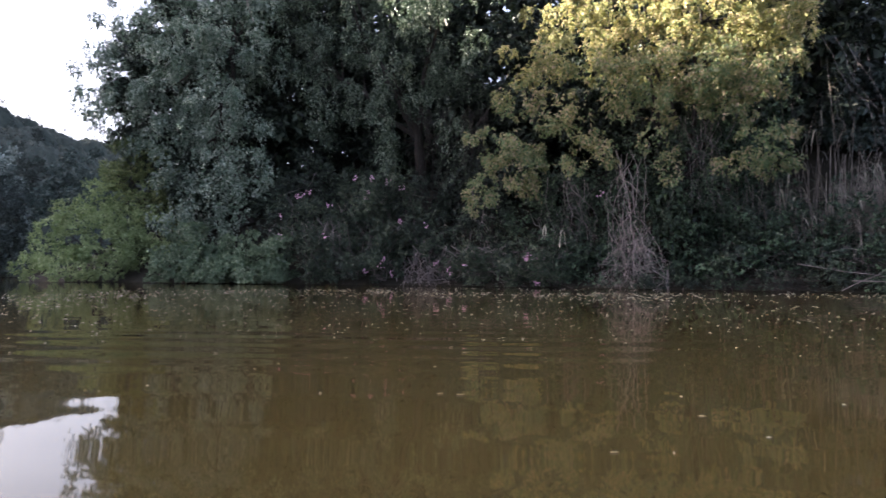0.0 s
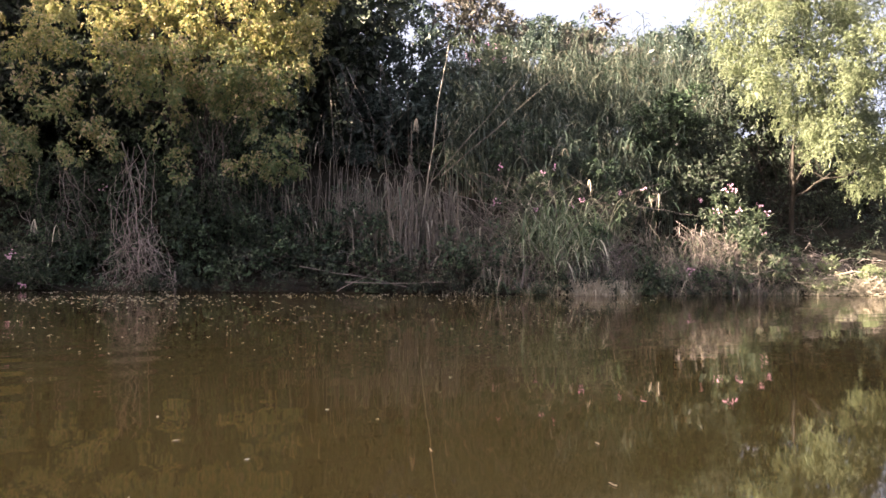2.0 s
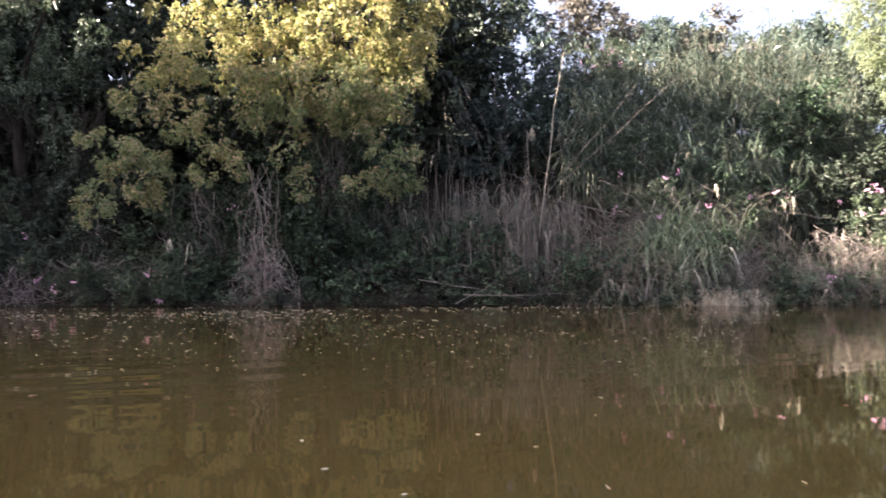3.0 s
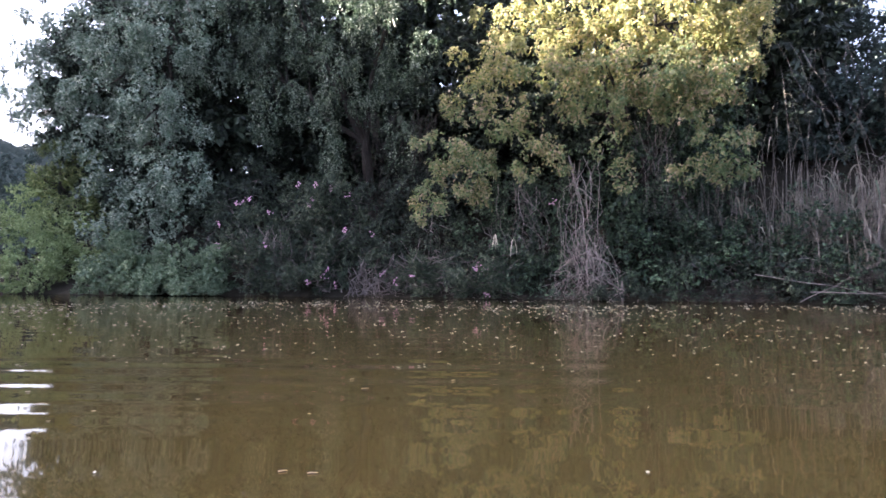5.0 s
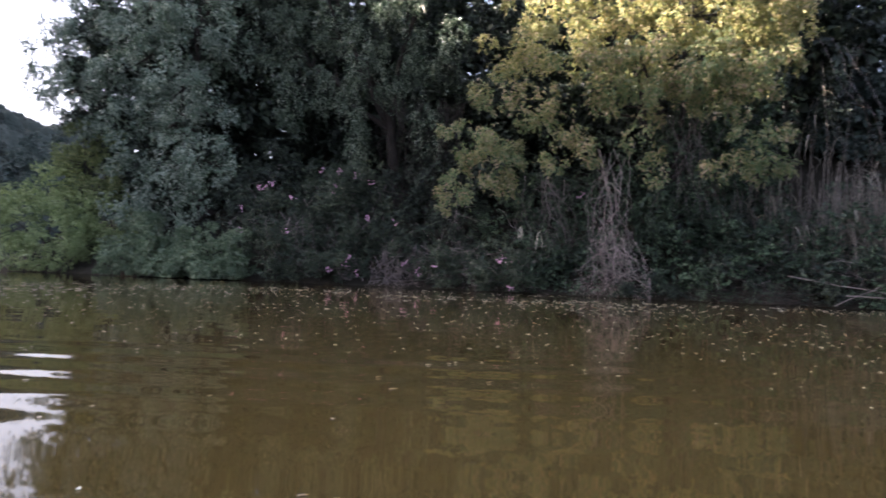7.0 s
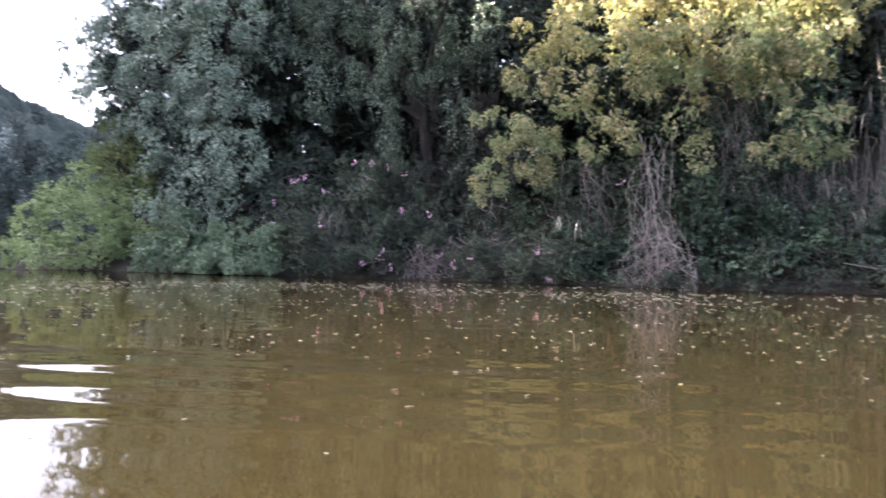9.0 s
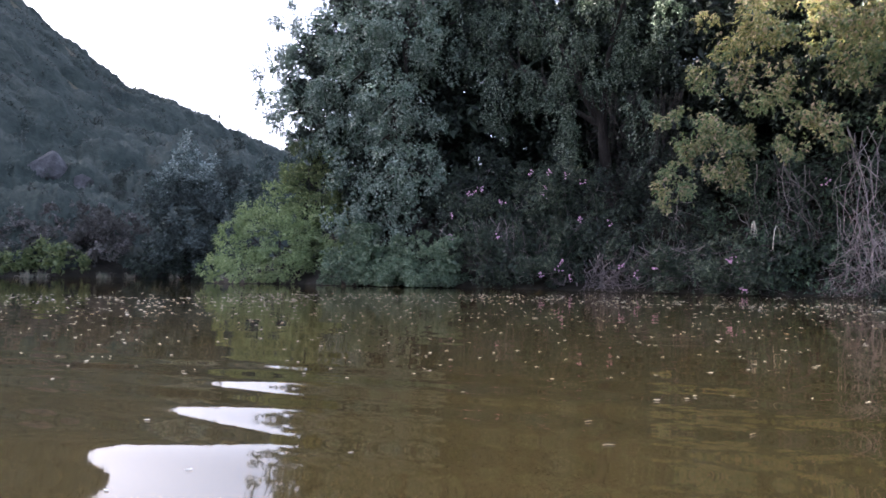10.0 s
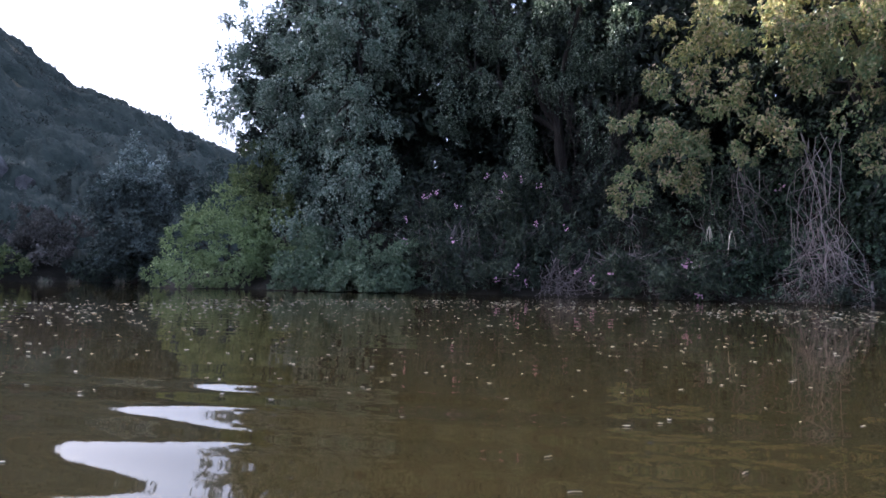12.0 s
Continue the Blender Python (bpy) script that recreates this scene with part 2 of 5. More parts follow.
    ruffle = train(((0.11, 5, 0.019, 16), (0.16, -28, 0.016, 12), (0.085, 33, 0.015, 20), (0.23, 12, 0.014, 10)))
    shoreward = between(calc("ADD", calc("MULTIPLY", sep.outputs["X"], 0.6), sep.outputs["Y"]), 12.5, 20.5, 0.0, 1.0)
    breezy = between(sep.outputs["Y"], 27, 35, 1.0, 2.6)      # the open reach round the bend
    small = n.new("ShaderNodeVectorMath")
    l.new(scaled(wavelets, lively), small.inputs[0])
    l.new(scaled(ruffle, calc("MULTIPLY", calc("MULTIPLY", shoreward, breezy), lively)), small.inputs[1])
    slope = n.new("ShaderNodeVectorMath")
    l.new(small.outputs[0], slope.inputs[0])
    l.new(scaled(swells, calc("MULTIPLY", near, open_side)), slope.inputs[1])
    up, norm = n.new("ShaderNodeVectorMath"), n.new("ShaderNodeVectorMath")
    up.operation, norm.operation = "SUBTRACT", "NORMALIZE"
    up.inputs[0].default_value = (0, 0, 1)
    l.new(slope.outputs[0], up.inputs[1])
    l.new(up.outputs[0], norm.inputs[0])
    fr, gl, df, mx = (n.new("ShaderNode" + q) for q in ("Fresnel", "BsdfGlossy", "BsdfDiffuse", "MixShader"))
    fr.inputs["IOR"].default_value = 1.33
    gl.inputs["Roughness"].default_value = 0.025
    for q in (fr, gl):
        l.new(norm.outputs[0], q.inputs["Normal"])
    l.new(r.outputs[0], df.inputs["Color"])
    l.new(fr.outputs[0], mx.inputs[0])
    l.new(df.outputs[0], mx.inputs[1])
    l.new(gl.outputs[0], mx.inputs[2])
    l.new(mx.outputs[0], n["Material Output"].inputs["Surface"])
    return m


M_WATER = water_mat()


# ---------------------------------------------------------------- mesh helpers
def faces_mesh(name, verts, faces, smooth=False):
    """A mesh from an array of points and an array of equal-sided faces."""
    verts, faces = np.asarray(verts, np.float32), np.asarray(faces, np.int32)
    me = bpy.data.meshes.new(name)
    k = faces.shape[1]
    me.vertices.add(len(verts))
    me.vertices.foreach_set("co", verts.ravel())
    me.loops.add(faces.size)
    me.loops.foreach_set("vertex_index", faces.ravel())
    me.polygons.add(len(faces))
    me.polygons.foreach_set("loop_start", np.arange(0, faces.size, k, dtype=np.int32))
    me.polygons.foreach_set("use_smooth", np.full(len(faces), smooth))
    me.update(calc_edges=True)
    me.validate()
    return me


def join(pieces):
    """Several (points, faces) with faces of one size as one."""
    vs, fs, n = [], [], 0
    for v, f in pieces:
        vs.append(v)
        fs.append(f + n)
        n += len(v)
    return np.concatenate(vs), np.concatenate(fs)


def tubes(paths, radii, sides=4):
    """Round stalks along paths (n, k, 3) with radii (n, k)."""
    n, k, _ = paths.shape
    d = np.gradient(paths, axis=1)
    d /= np.linalg.norm(d, axis=2, keepdims=True) + 1e-9
    ref = np.where(np.abs(d[..., 2:3]) > 0.85, np.array([1.0, 0, 0]), np.array([0, 0, 1.0]))
    a = np.cross(d, ref)
    a /= np.linalg.norm(a, axis=2, keepdims=True) + 1e-9
    b = np.cross(d, a)
    ang = np.linspace(0, 2 * np.pi, sides, endpoint=False)
    ring = a[:, :, None] * np.cos(ang)[:, None] + b[:, :, None] * np.sin(ang)[:, None]
    v = paths[:, :, None] + ring * radii[:, :, None, None]
    idx = np.arange(n * k * sides).reshape(n, k, sides)
    nx = np.roll(idx, -1, axis=2)
    f = np.stack([idx[:, :-1], nx[:, :-1], nx[:, 1:], idx[:, 1:]], -1).reshape(-1, 4)
    return v.reshape(-1, 3), f


def ribbons(paths, widths, side, fold=0.25):
    """Blades along paths (n, k, 3), bent along the middle, with widths (n, k) across the side vectors (n, 3)."""
    n, k, _ = paths.shape
    s = side[:, None] * widths[..., None] * 0.5
    up = np.zeros_like(paths)
    up[..., 2] = widths * fold
    v = np.stack([paths - s + up, paths, paths + s + up], 2)
    idx = np.arange(n * k * 3).reshape(n, k, 3)
    f = [np.stack([idx[:, :-1, j], idx[:, :-1, j + 1], idx[:, 1:, j + 1], idx[:, 1:, j]], -1).reshape(-1, 4) for j in (0, 1)]
    return v.reshape(-1, 3), np.concatenate(f)


def unit(v):
    return v / (np.linalg.norm(v, axis=-1, keepdims=True) + 1e-9)


def sprays(rng, at, heading, count, twig, leaf, width, droop, toss=0.45):
    """Leafy sprays: at each point a twig along heading with count leaves set about it. Leaves are bent diamonds."""
    n = len(at)
    d = unit(heading + rng.normal(0, 0.35, (n, 3)) + np.array([0, 0, -droop]))
    k = np.linspace(0.1, 1.0, count)
    length = twig * rng.uniform(0.6, 1.3, (n, 1, 1))
    p = at[:, None] + d[:, None] * k[:, None] * length
    p[..., 2] -= droop * 0.35 * (k ** 2) * length[..., 0]
    p = p.reshape(-1, 3)
    m = len(p)
    ld = unit(np.repeat(d, count, 0) * 0.5 + rng.normal(0, 0.75, (m, 3)) + np.array([0, 0, -droop * 0.7]))
    nrm = np.repeat(unit(heading), count, 0) + np.array([0, 0, 0.4]) + rng.normal(0, toss * 0.6, (m, 3))
    nrm = unit(nrm - ld * (nrm * ld).sum(1, keepdims=True))
    sd = np.cross(ld, nrm)
    ln = leaf * rng.uniform(0.6, 1.25, (m, 1))
    w = width * rng.uniform(0.7, 1.2, (m, 1))
    mid = p + ld * ln * 0.45
    v = np.stack([p, mid - sd * w * 0.5 + nrm * w * 0.18, p + ld * ln - nrm * w * 0.12, mid + sd * w * 0.5 + nrm * w * 0.18], 1)
    return v.reshape(-1, 3), np.arange(m * 4).reshape(-1, 4)


def lobe_points(rng, lobe, per_m2, depth=0.25, clump=0.2, per_clump=13, hang=0.0):
    """Points in clumps on the outer shell of a lumpy ellipsoid (x, y, z, half width, half height), with their outward way."""
    x, y, z, rx, rz = lobe
    area = 4 * math.pi * ((rx * rx) ** 1.6 / 3 + 2 * (rx * rz) ** 1.6 / 3) ** (1 / 1.6)
    n = max(6, int(area * per_m2))
    heads = max(5, n // per_clump)
    hd = unit(rng.normal(0, 1, (heads, 3)))
    ph = rng.uniform(0, 6.3, 4)
    lump = 1 + 0.16 * np.sin(5.2 * hd[:, 0] + ph[0]) * np.sin(4.6 * hd[:, 2] + ph[1]) + 0.1 * np.sin(7 * hd[:, 1] + ph[2])
    r = lump * (1.05 - np.abs(rng.normal(0, depth, heads))).clip(0.2) * np.where(rng.random(heads) < 0.1, 1.07, 1.0)
    size = np.array([rx, rx * 0.85, rz])
    who = rng.integers(0, heads, n)
    own = np.minimum(clump * rng.uniform(0.8, 1.5, heads), 0.5 * min(rx, rz))
    way = unit(rng.normal(0, 1, (n, 3)) + hd[who] * 0.7 + np.array([0, 0, 0.25]))
    off = way * own[who][:, None] * rng.uniform(0.55, 1.1, (n, 1)) * np.array([1, 1, 0.8])
    if hang:                                         # clumps trail downwards to a point
        fall = np.abs(rng.normal(0, 1, n)) * hang * own[who] * 1.6
        off[:, :2] *= (1 / (1 + fall / own[who] * 0.6))[:, None]
        off[:, 2] -= fall
    p = np.array([x, y, z]) + (hd * size * r[:, None])[who] + off
    return p, unit(way + hd[who] * 0.25)


def strands(rng, lobes, n, longest, leaf, width):
    """Leafy strands that hang from the undersides of lobes."""
    pieces = []
    for _ in range(n):
        x, y, z, rx, rz = lobes[rng.integers(len(lobes))]
        a, u = rng.uniform(0, 6.283), rng.uniform(0.3, 1.0)
        top = np.array([x + rx * u * math.cos(a), y + rx * 0.85 * u * math.sin(a), z - rz * (1 - u * u) ** 0.5 * rng.uniform(-0.6, 1.0)])
        ln = longest * rng.uniform(0.25, 1.0)
        k = max(4, int(ln / 0.045))
        t = np.linspace(0, 1, k)[:, None]
        sway = rng.normal(0, 0.10, (1, 3)) * t + rng.normal(0, 0.05, (1, 3)) * np.sin(t * 5 + a)
        p = top + sway * np.array([1, 1, 0]) - np.array([0, 0, ln]) * t + rng.normal(0, 0.02, (k, 3))
        d = unit(rng.normal(0, 0.65, (k, 3)) + np.array([0, 0, -0.8]))
        nrm = rng.normal(0, 0.6, (k, 3)) + np.array([-0.2, -0.8, 0.5])
        nrm = unit(nrm - d * (nrm * d).sum(1, keepdims=True))
        sd = np.cross(d, nrm)
        le, w = leaf * rng.uniform(0.6, 1.25, (k, 1)), width * rng.uniform(0.7, 1.25, (k, 1))
        mid = p + d * le * 0.45
        v = np.stack([p, mid - sd * w * 0.5 + nrm * w * 0.18, p + d * le, mid + sd * w * 0.5 + nrm * w * 0.18], 1)
        pieces.append((v.reshape(-1, 3), np.arange(k * 4).reshape(-1, 4)))
    return join(pieces)


def part(name, me, material, parent, label="", kind=""):
    """Links a mesh, given about the parent's own origin, as one part under a thing or a part."""
    if material and not me.materials:
        me.materials.append(material)
    ob = new(name, me)
    ob.parent = parent
    return tagged(ob, label, kind=kind)


def thing(name, at, label, category, group="", kind=""):
    ob = new(name)
    ob.location = at
    return tagged(ob, label, category, group, kind)


def mesh_thing(name, me, material, at, label, category, group="", kind=""):
    me.materials.append(material)
    ob = new(name, me)
    ob.location = at
    return tagged(ob, label, category, group, kind)


def wander(rng, a, b, k, sway):
    """A crooked line of k points from a to b."""
    t = np.linspace(0, 1, k)[:, None]
    p = np.array(a) * (1 - t) + np.array(b) * t
    q = rng.normal(0, sway, (k, 3)) * np.sin(np.pi * t)
    return p + (q + np.roll(q, 1, 0)) * 0.7


# ---------------------------------------------------------------- ground and water
NEAR_LAND = [(-17.5, 30.2), (-11.3, 28), (-1.4, 24.7), (5.3, 20.7), (8.8, 18.7), (14.5, 15.1), (21.2, 13.1), (60, -2), (400, -90), (400, 500), (30, 500), (8, 90), (-8, 55), (-15, 38)]
FAR_LAND = [(-38, 33), (-31, 40), (-24, 48), (-14, 62), (0, 95), (18, 500), (-900, 500), (-900, -300), (-120, -60), (-62, 8)]
BEHIND_LAND = [(-120, -62), (-40, -22), (0, -18), (45, -16), (400, -96), (400, -600), (-900, -600), (-900, -302)]


def inland(poly, x, y):
    """Metres inside (+) or outside (-) of an outline."""
    best = np.full(x.shape, 1e9)
    ins = np.zeros(x.shape, bool)
    for (ax, ay), (bx, by) in zip(poly, poly[1:] + poly[:1]):
        ex, ey = bx - ax, by - ay
        t = (((x - ax) * ex + (y - ay) * ey) / (ex * ex + ey * ey)).clip(0, 1)
        best = np.minimum(best, np.hypot(x - ax - t * ex, y - ay - t * ey))
        if ay != by:
            ins ^= ((ay > y) != (by > y)) & (x < ax + (y - ay) / (by - ay) * ex)
    return np.where(ins, best, -best)


def height(x, y):
    """The lie of the land: river bed, near bank, the ridge across the bend and the bank behind."""
    x, y = np.asarray(x, float), np.asarray(y, float)
    a, b, c = (inland(p, x, y) for p in (NEAR_LAND, FAR_LAND, BEHIND_LAND))
    bumps = 0.10 * np.sin(1.7 * x + 0.6 * y) * np.sin(1.3 * y - 0.4 * x) + 0.05 * np.sin(4.1 * x + 2) * np.sin(3.7 * y)
    za = np.interp(a, [-8, -1, 0, 0.25, 1, 3, 6, 12, 60], [-1.8, -0.35, -0.05, 0.22, 0.6, 1.9, 3.6, 6.8, 12])
    zc = np.interp(c, [-8, -1, 0, 1, 5, 60], [-1.8, -0.35, -0.05, 0.5, 1.5, 8])
    az, r = np.degrees(np.arctan2(-x, y)), np.hypot(x, y)
    # Crest past 50 degrees left is unseen, shaped to shade the lower bank
    crest = np.interp(az, [8, 20, 29, 33, 37, 42, 46, 54, 60, 70, 95, 130, 160], [3, 5.3, 8.95, 10.0, 11.2, 15.1, 17.4, 20.2, 21.6, 22.1, 22.1, 12, 4])
    crest = np.tan(np.radians(crest)) * 120
    rise = np.interp(r, [46, 60, 80, 100, 115, 122, 150, 400], [0, 0.14, 0.42, 0.74, 0.95, 1.0, 0.98, 0.8])
    zb = np.interp(b, [-8, -1, 0, 1, 4, 10], [-1.8, -0.35, -0.05, 0.4, 0.9, 1.2]) + np.where(b > 0, crest * rise * np.clip(b / 12, 0, 1), 0)
    z = np.maximum(np.maximum(za, zb), zc)
    return z + np.where(z > 0.1, bumps * np.clip(np.maximum(np.maximum(a, b), c) / 2, 0, 1) + np.where(b > 14, 1.3 * np.sin(0.21 * x + 1) * np.sin(0.17 * y), 0), 0)


def seat(x, y):
    return float(height(np.array([x]), np.array([y]))[0])


def build_ground():
    near = np.arange(-46, 40.01, 0.6)
    xs = np.concatenate([[-3000, -1200, -600, -300], np.arange(-220, -46, 4.0), near, np.arange(43, 120, 6.0), [160, 300, 600, 1200, 3000]])
    ys = np.concatenate([[-3000, -1200, -500, -200, -100, -60, -40, -28, -22, -18, -14, -8, 0, 5], np.arange(8, 56, 0.6), np.arange(58, 160, 4.0), [200, 300, 600, 1200, 3000]])
    gx, gy = np.meshgrid(xs, ys)
    gz = height(gx, gy)
    v = np.stack([gx, gy, gz], -1).reshape(-1, 3)
    i = np.arange(len(xs) * len(ys)).reshape(len(ys), len(xs))
    f = np.stack([i[:-1, :-1], i[:-1, 1:], i[1:, 1:], i[1:, :-1]], -1).reshape(-1, 4)
    ob = new("ground", faces_mesh("ground", v, f, True))
    ob.data.materials.append(M_SOIL)
    tagged(ob, "dark earth of river banks and wooded hillside", "ground", kind="structure")
    me = faces_mesh("water", [(-900, -300, 0), (400, -300, 0), (400, 500, 0), (-900, 500, 0)], [(0, 1, 2, 3)])
    me.materials.append(M_WATER)
    tagged(new("water", me), "still muddy brown river water with faint ripples", "water", kind="structure")


build_ground()


# ---------------------------------------------------------------- trees and shrubs
def woody(name, label, category, base, lobes, leaf_material, bark, seed, stem=0.2, per_m2=22, count=9, twig=0.3, leaf=0.085, width=0.04,
          droop=0.4, depth=0.2, limbs=6, group="", leaf_label="", sway=0.12, core=0.5, core_leaf=2.4, clump=0.26, per_clump=18, toss=0.65,
          hang=0.0, trailing=0, longest=1.0, crown_top=None, top_above=99.0, top_label=""):
    """A tree or shrub: tapered trunk, limbs that reach into its lobes, and a crown of leafy sprays on lumpy lobes."""
    rng = np.random.default_rng(seed)
    base = np.array([base[0], base[1], seat(base[0], base[1]) - 0.05])
    top = thing(name, base, label, category, group)
    mid = np.mean([q[:3] for q in lobes], 0)
    fork = base + (mid - base) * np.array([0.35, 0.35, 0.55])
    path = wander(rng, (0, 0, 0), fork - base, 7, sway)
    me = faces_mesh("trunk", *tubes(path[None], np.linspace(stem, stem * 0.6, 7)[None] * (1 + 0.3 * np.array([1, 0.3, 0, 0, 0, 0, 0]))[None], 9), True)
    part("trunk", me, bark, top)
    order = sorted(lobes, key=lambda q: -q[3] * q[4])[:limbs]
    for q in order:
        p = wander(rng, path[rng.integers(3, 7)], np.array(q[:3]) - base, 8, sway * 1.4)
        limb = part("limb", faces_mesh("limb", *tubes(p[None], np.linspace(stem * 0.45, 0.012, 8)[None], 6), True), bark, top)
        twigs = []
        for _ in range(7):
            s = p[rng.integers(3, 8)]
            e = s + unit(rng.normal(0, 1, 3)) * np.array([q[3], q[3], q[4]]) * 0.8
            twigs.append(wander(rng, s, e, 5, 0.07))
        part("brushwood", faces_mesh("brushwood", *tubes(np.array(twigs), np.tile(np.linspace(stem * 0.14 + 0.006, 0.004, 5), (len(twigs), 1)), 4), True), bark, limb, kind="stuff")
    at, way = zip(*(lobe_points(rng, q, per_m2, depth, clump, per_clump, hang) for q in lobes))
    at, way = np.concatenate(at), np.concatenate(way)
    keep = at[:, 2] > 0.03
    v, f = sprays(rng, at[keep] - base, way[keep], count, twig * 0.65, leaf * 1.15, width * 1.35, droop, toss)
    inner = [lobe_points(rng, (*q[:3], q[3] * 0.62, q[4] * 0.66), per_m2 * core, 0.35) for q in lobes]
    at, way = np.concatenate([q[0] for q in inner]), np.concatenate([q[1] for q in inner])
    keep = at[:, 2] > 0.1
    v, f = join([(v, f), sprays(rng, at[keep] - base, way[keep], 5, twig * 1.2, leaf * core_leaf, width * core_leaf * 1.15, droop)])
    if trailing:
        a, c = strands(rng, lobes, trailing, longest, leaf * 1.1, width * 1.3)
        v, f = join([(v, f), (a - base, c)])
    v[:, 2] = np.maximum(v[:, 2], 0.02 - base[2])
    quads = v.reshape(-1, 4, 3)
    # leaves above top_above take the crown's painted lit colour
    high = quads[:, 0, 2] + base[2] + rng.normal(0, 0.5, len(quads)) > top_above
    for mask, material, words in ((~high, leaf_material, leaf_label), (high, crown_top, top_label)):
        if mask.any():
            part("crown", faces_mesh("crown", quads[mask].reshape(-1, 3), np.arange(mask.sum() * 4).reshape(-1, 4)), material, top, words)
    return top


# the wooded bank, from the bend to the yellow tree
woody("bank_tree", "large bank tree with grey-green leaves leaning over water", "tree", (-8.81, 31.14, 0.44), [
    (-14.57, 30.88, 8.44, 1.14, 1.26), (-13.1, 30.93, 10.06, 1.61, 1.61), (-13.11, 30.49, 6.75, 1.58, 1.35), (-10.91, 29.75, 7.91, 1.98, 1.98), (-8.86, 29.5, 9.59, 2.4, 1.96), (-9.01, 28.68, 6.57, 1.69, 1.9),
    (-10.88, 29.74, 5.04, 1.32, 1.32), (-8.29, 28.43, 4.2, 1.67, 1.57), (-10.52, 29.4, 3.03, 1.51, 1.08), (-15.2, 30.8, 7.3, 0.8, 0.9), (-15.0, 31.0, 9.4, 0.75, 0.8), (-12.43, 31.8, 12.94, 2.12, 1.65), (-8.49, 30.48, 12.84, 2.48, 1.8),
    (-9.21, 28.74, 1.71, 1.05, 0.74)], M_GREY, M_BARK, 1, 0.28, 21, 9, 0.26, 0.082, 0.042, 0.6, clump=0.32, per_clump=30, depth=0.28, hang=0.35, trailing=260, longest=0.8, core=0.35, core_leaf=1.9)
hanging_tree = woody("bank_tree", "tall bank tree with long hanging leafy sprays", "tree", (-1.4, 29, 0.45), [
    (-5.78, 28.92, 8.74, 0.72, 1.7), (-4.02, 28.55, 9.68, 1.05, 1.26), (-2.73, 27.24, 8.14, 0.72, 2), (-2.99, 27.11, 6.01, 0.52, 0.75), (-1.35, 27.65, 9.37, 1.01, 1.11), (-0.72, 27.05, 7.38, 0.51, 1.09),
    # some upper lobes are unseen blockers, keeping sun off the yellow tree's left
    (-0.47, 26.02, 5.11, 0.4, 0.8), (-1.71, 27.56, 7.11, 0.48, 1.01), (-4.31, 28.43, 7.02, 0.5, 0.96), (0.35, 26.41, 7.89, 0.66, 0.97), (-0.5, 25.38, 11.45, 1.12, 1.12), (0.69, 24.34, 11.17, 1.07, 1.07), (-5.16, 28.49, 6.61, 0.5, 0.84), (-6.12, 29.47, 10.54, 1.09, 1.09),
    (-4.97, 29.75, 12.28, 1.97, 1.1), (-1.4, 28.55, 11.77, 1.89, 1.05), (-2.72, 27.24, 4.73, 0.36, 0.52), (-1.6, 24.3, 9.6, 1.1, 1.1), (-0.3, 23.7, 10.0, 1.0, 1.0)],
    M_MID, M_BARK, 2, 0.24, 24, 10, 0.4, 0.078, 0.04, 1.0, clump=0.22, per_clump=24, depth=0.2, core=0.3, core_leaf=1.6, hang=0.6, trailing=330, longest=1.4)
# trees filling the gaps, deep shade carried by their leaf colour
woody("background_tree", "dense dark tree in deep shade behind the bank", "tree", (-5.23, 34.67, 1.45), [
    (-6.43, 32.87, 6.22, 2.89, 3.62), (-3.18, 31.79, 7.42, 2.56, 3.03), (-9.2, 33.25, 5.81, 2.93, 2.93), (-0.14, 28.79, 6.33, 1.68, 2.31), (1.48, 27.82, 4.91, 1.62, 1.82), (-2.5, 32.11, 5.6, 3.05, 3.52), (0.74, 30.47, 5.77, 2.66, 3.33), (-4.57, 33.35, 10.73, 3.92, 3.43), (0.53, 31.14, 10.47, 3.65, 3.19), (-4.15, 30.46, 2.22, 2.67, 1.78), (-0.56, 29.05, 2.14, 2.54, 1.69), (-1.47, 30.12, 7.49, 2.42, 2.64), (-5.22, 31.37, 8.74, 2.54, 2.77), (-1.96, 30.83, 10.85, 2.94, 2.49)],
    M_SHADED, M_BARK, 3, 0.25, 5.5, 6, 0.4, 0.16, 0.085, 0.5, core=0.4, core_leaf=2.6)
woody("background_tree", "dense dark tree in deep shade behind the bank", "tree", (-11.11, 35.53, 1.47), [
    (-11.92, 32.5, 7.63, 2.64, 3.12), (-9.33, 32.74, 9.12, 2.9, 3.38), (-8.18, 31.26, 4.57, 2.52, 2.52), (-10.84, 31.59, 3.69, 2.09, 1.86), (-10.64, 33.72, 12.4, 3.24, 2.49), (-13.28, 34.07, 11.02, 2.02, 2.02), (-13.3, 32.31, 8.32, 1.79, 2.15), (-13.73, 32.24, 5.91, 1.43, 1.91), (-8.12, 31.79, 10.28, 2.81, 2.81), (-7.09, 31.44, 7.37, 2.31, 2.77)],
    M_SHADED, M_BARK, 16, 0.22, 5.5, 7, 0.4, 0.15, 0.085, 0.5, core=0.45, core_leaf=2.6)
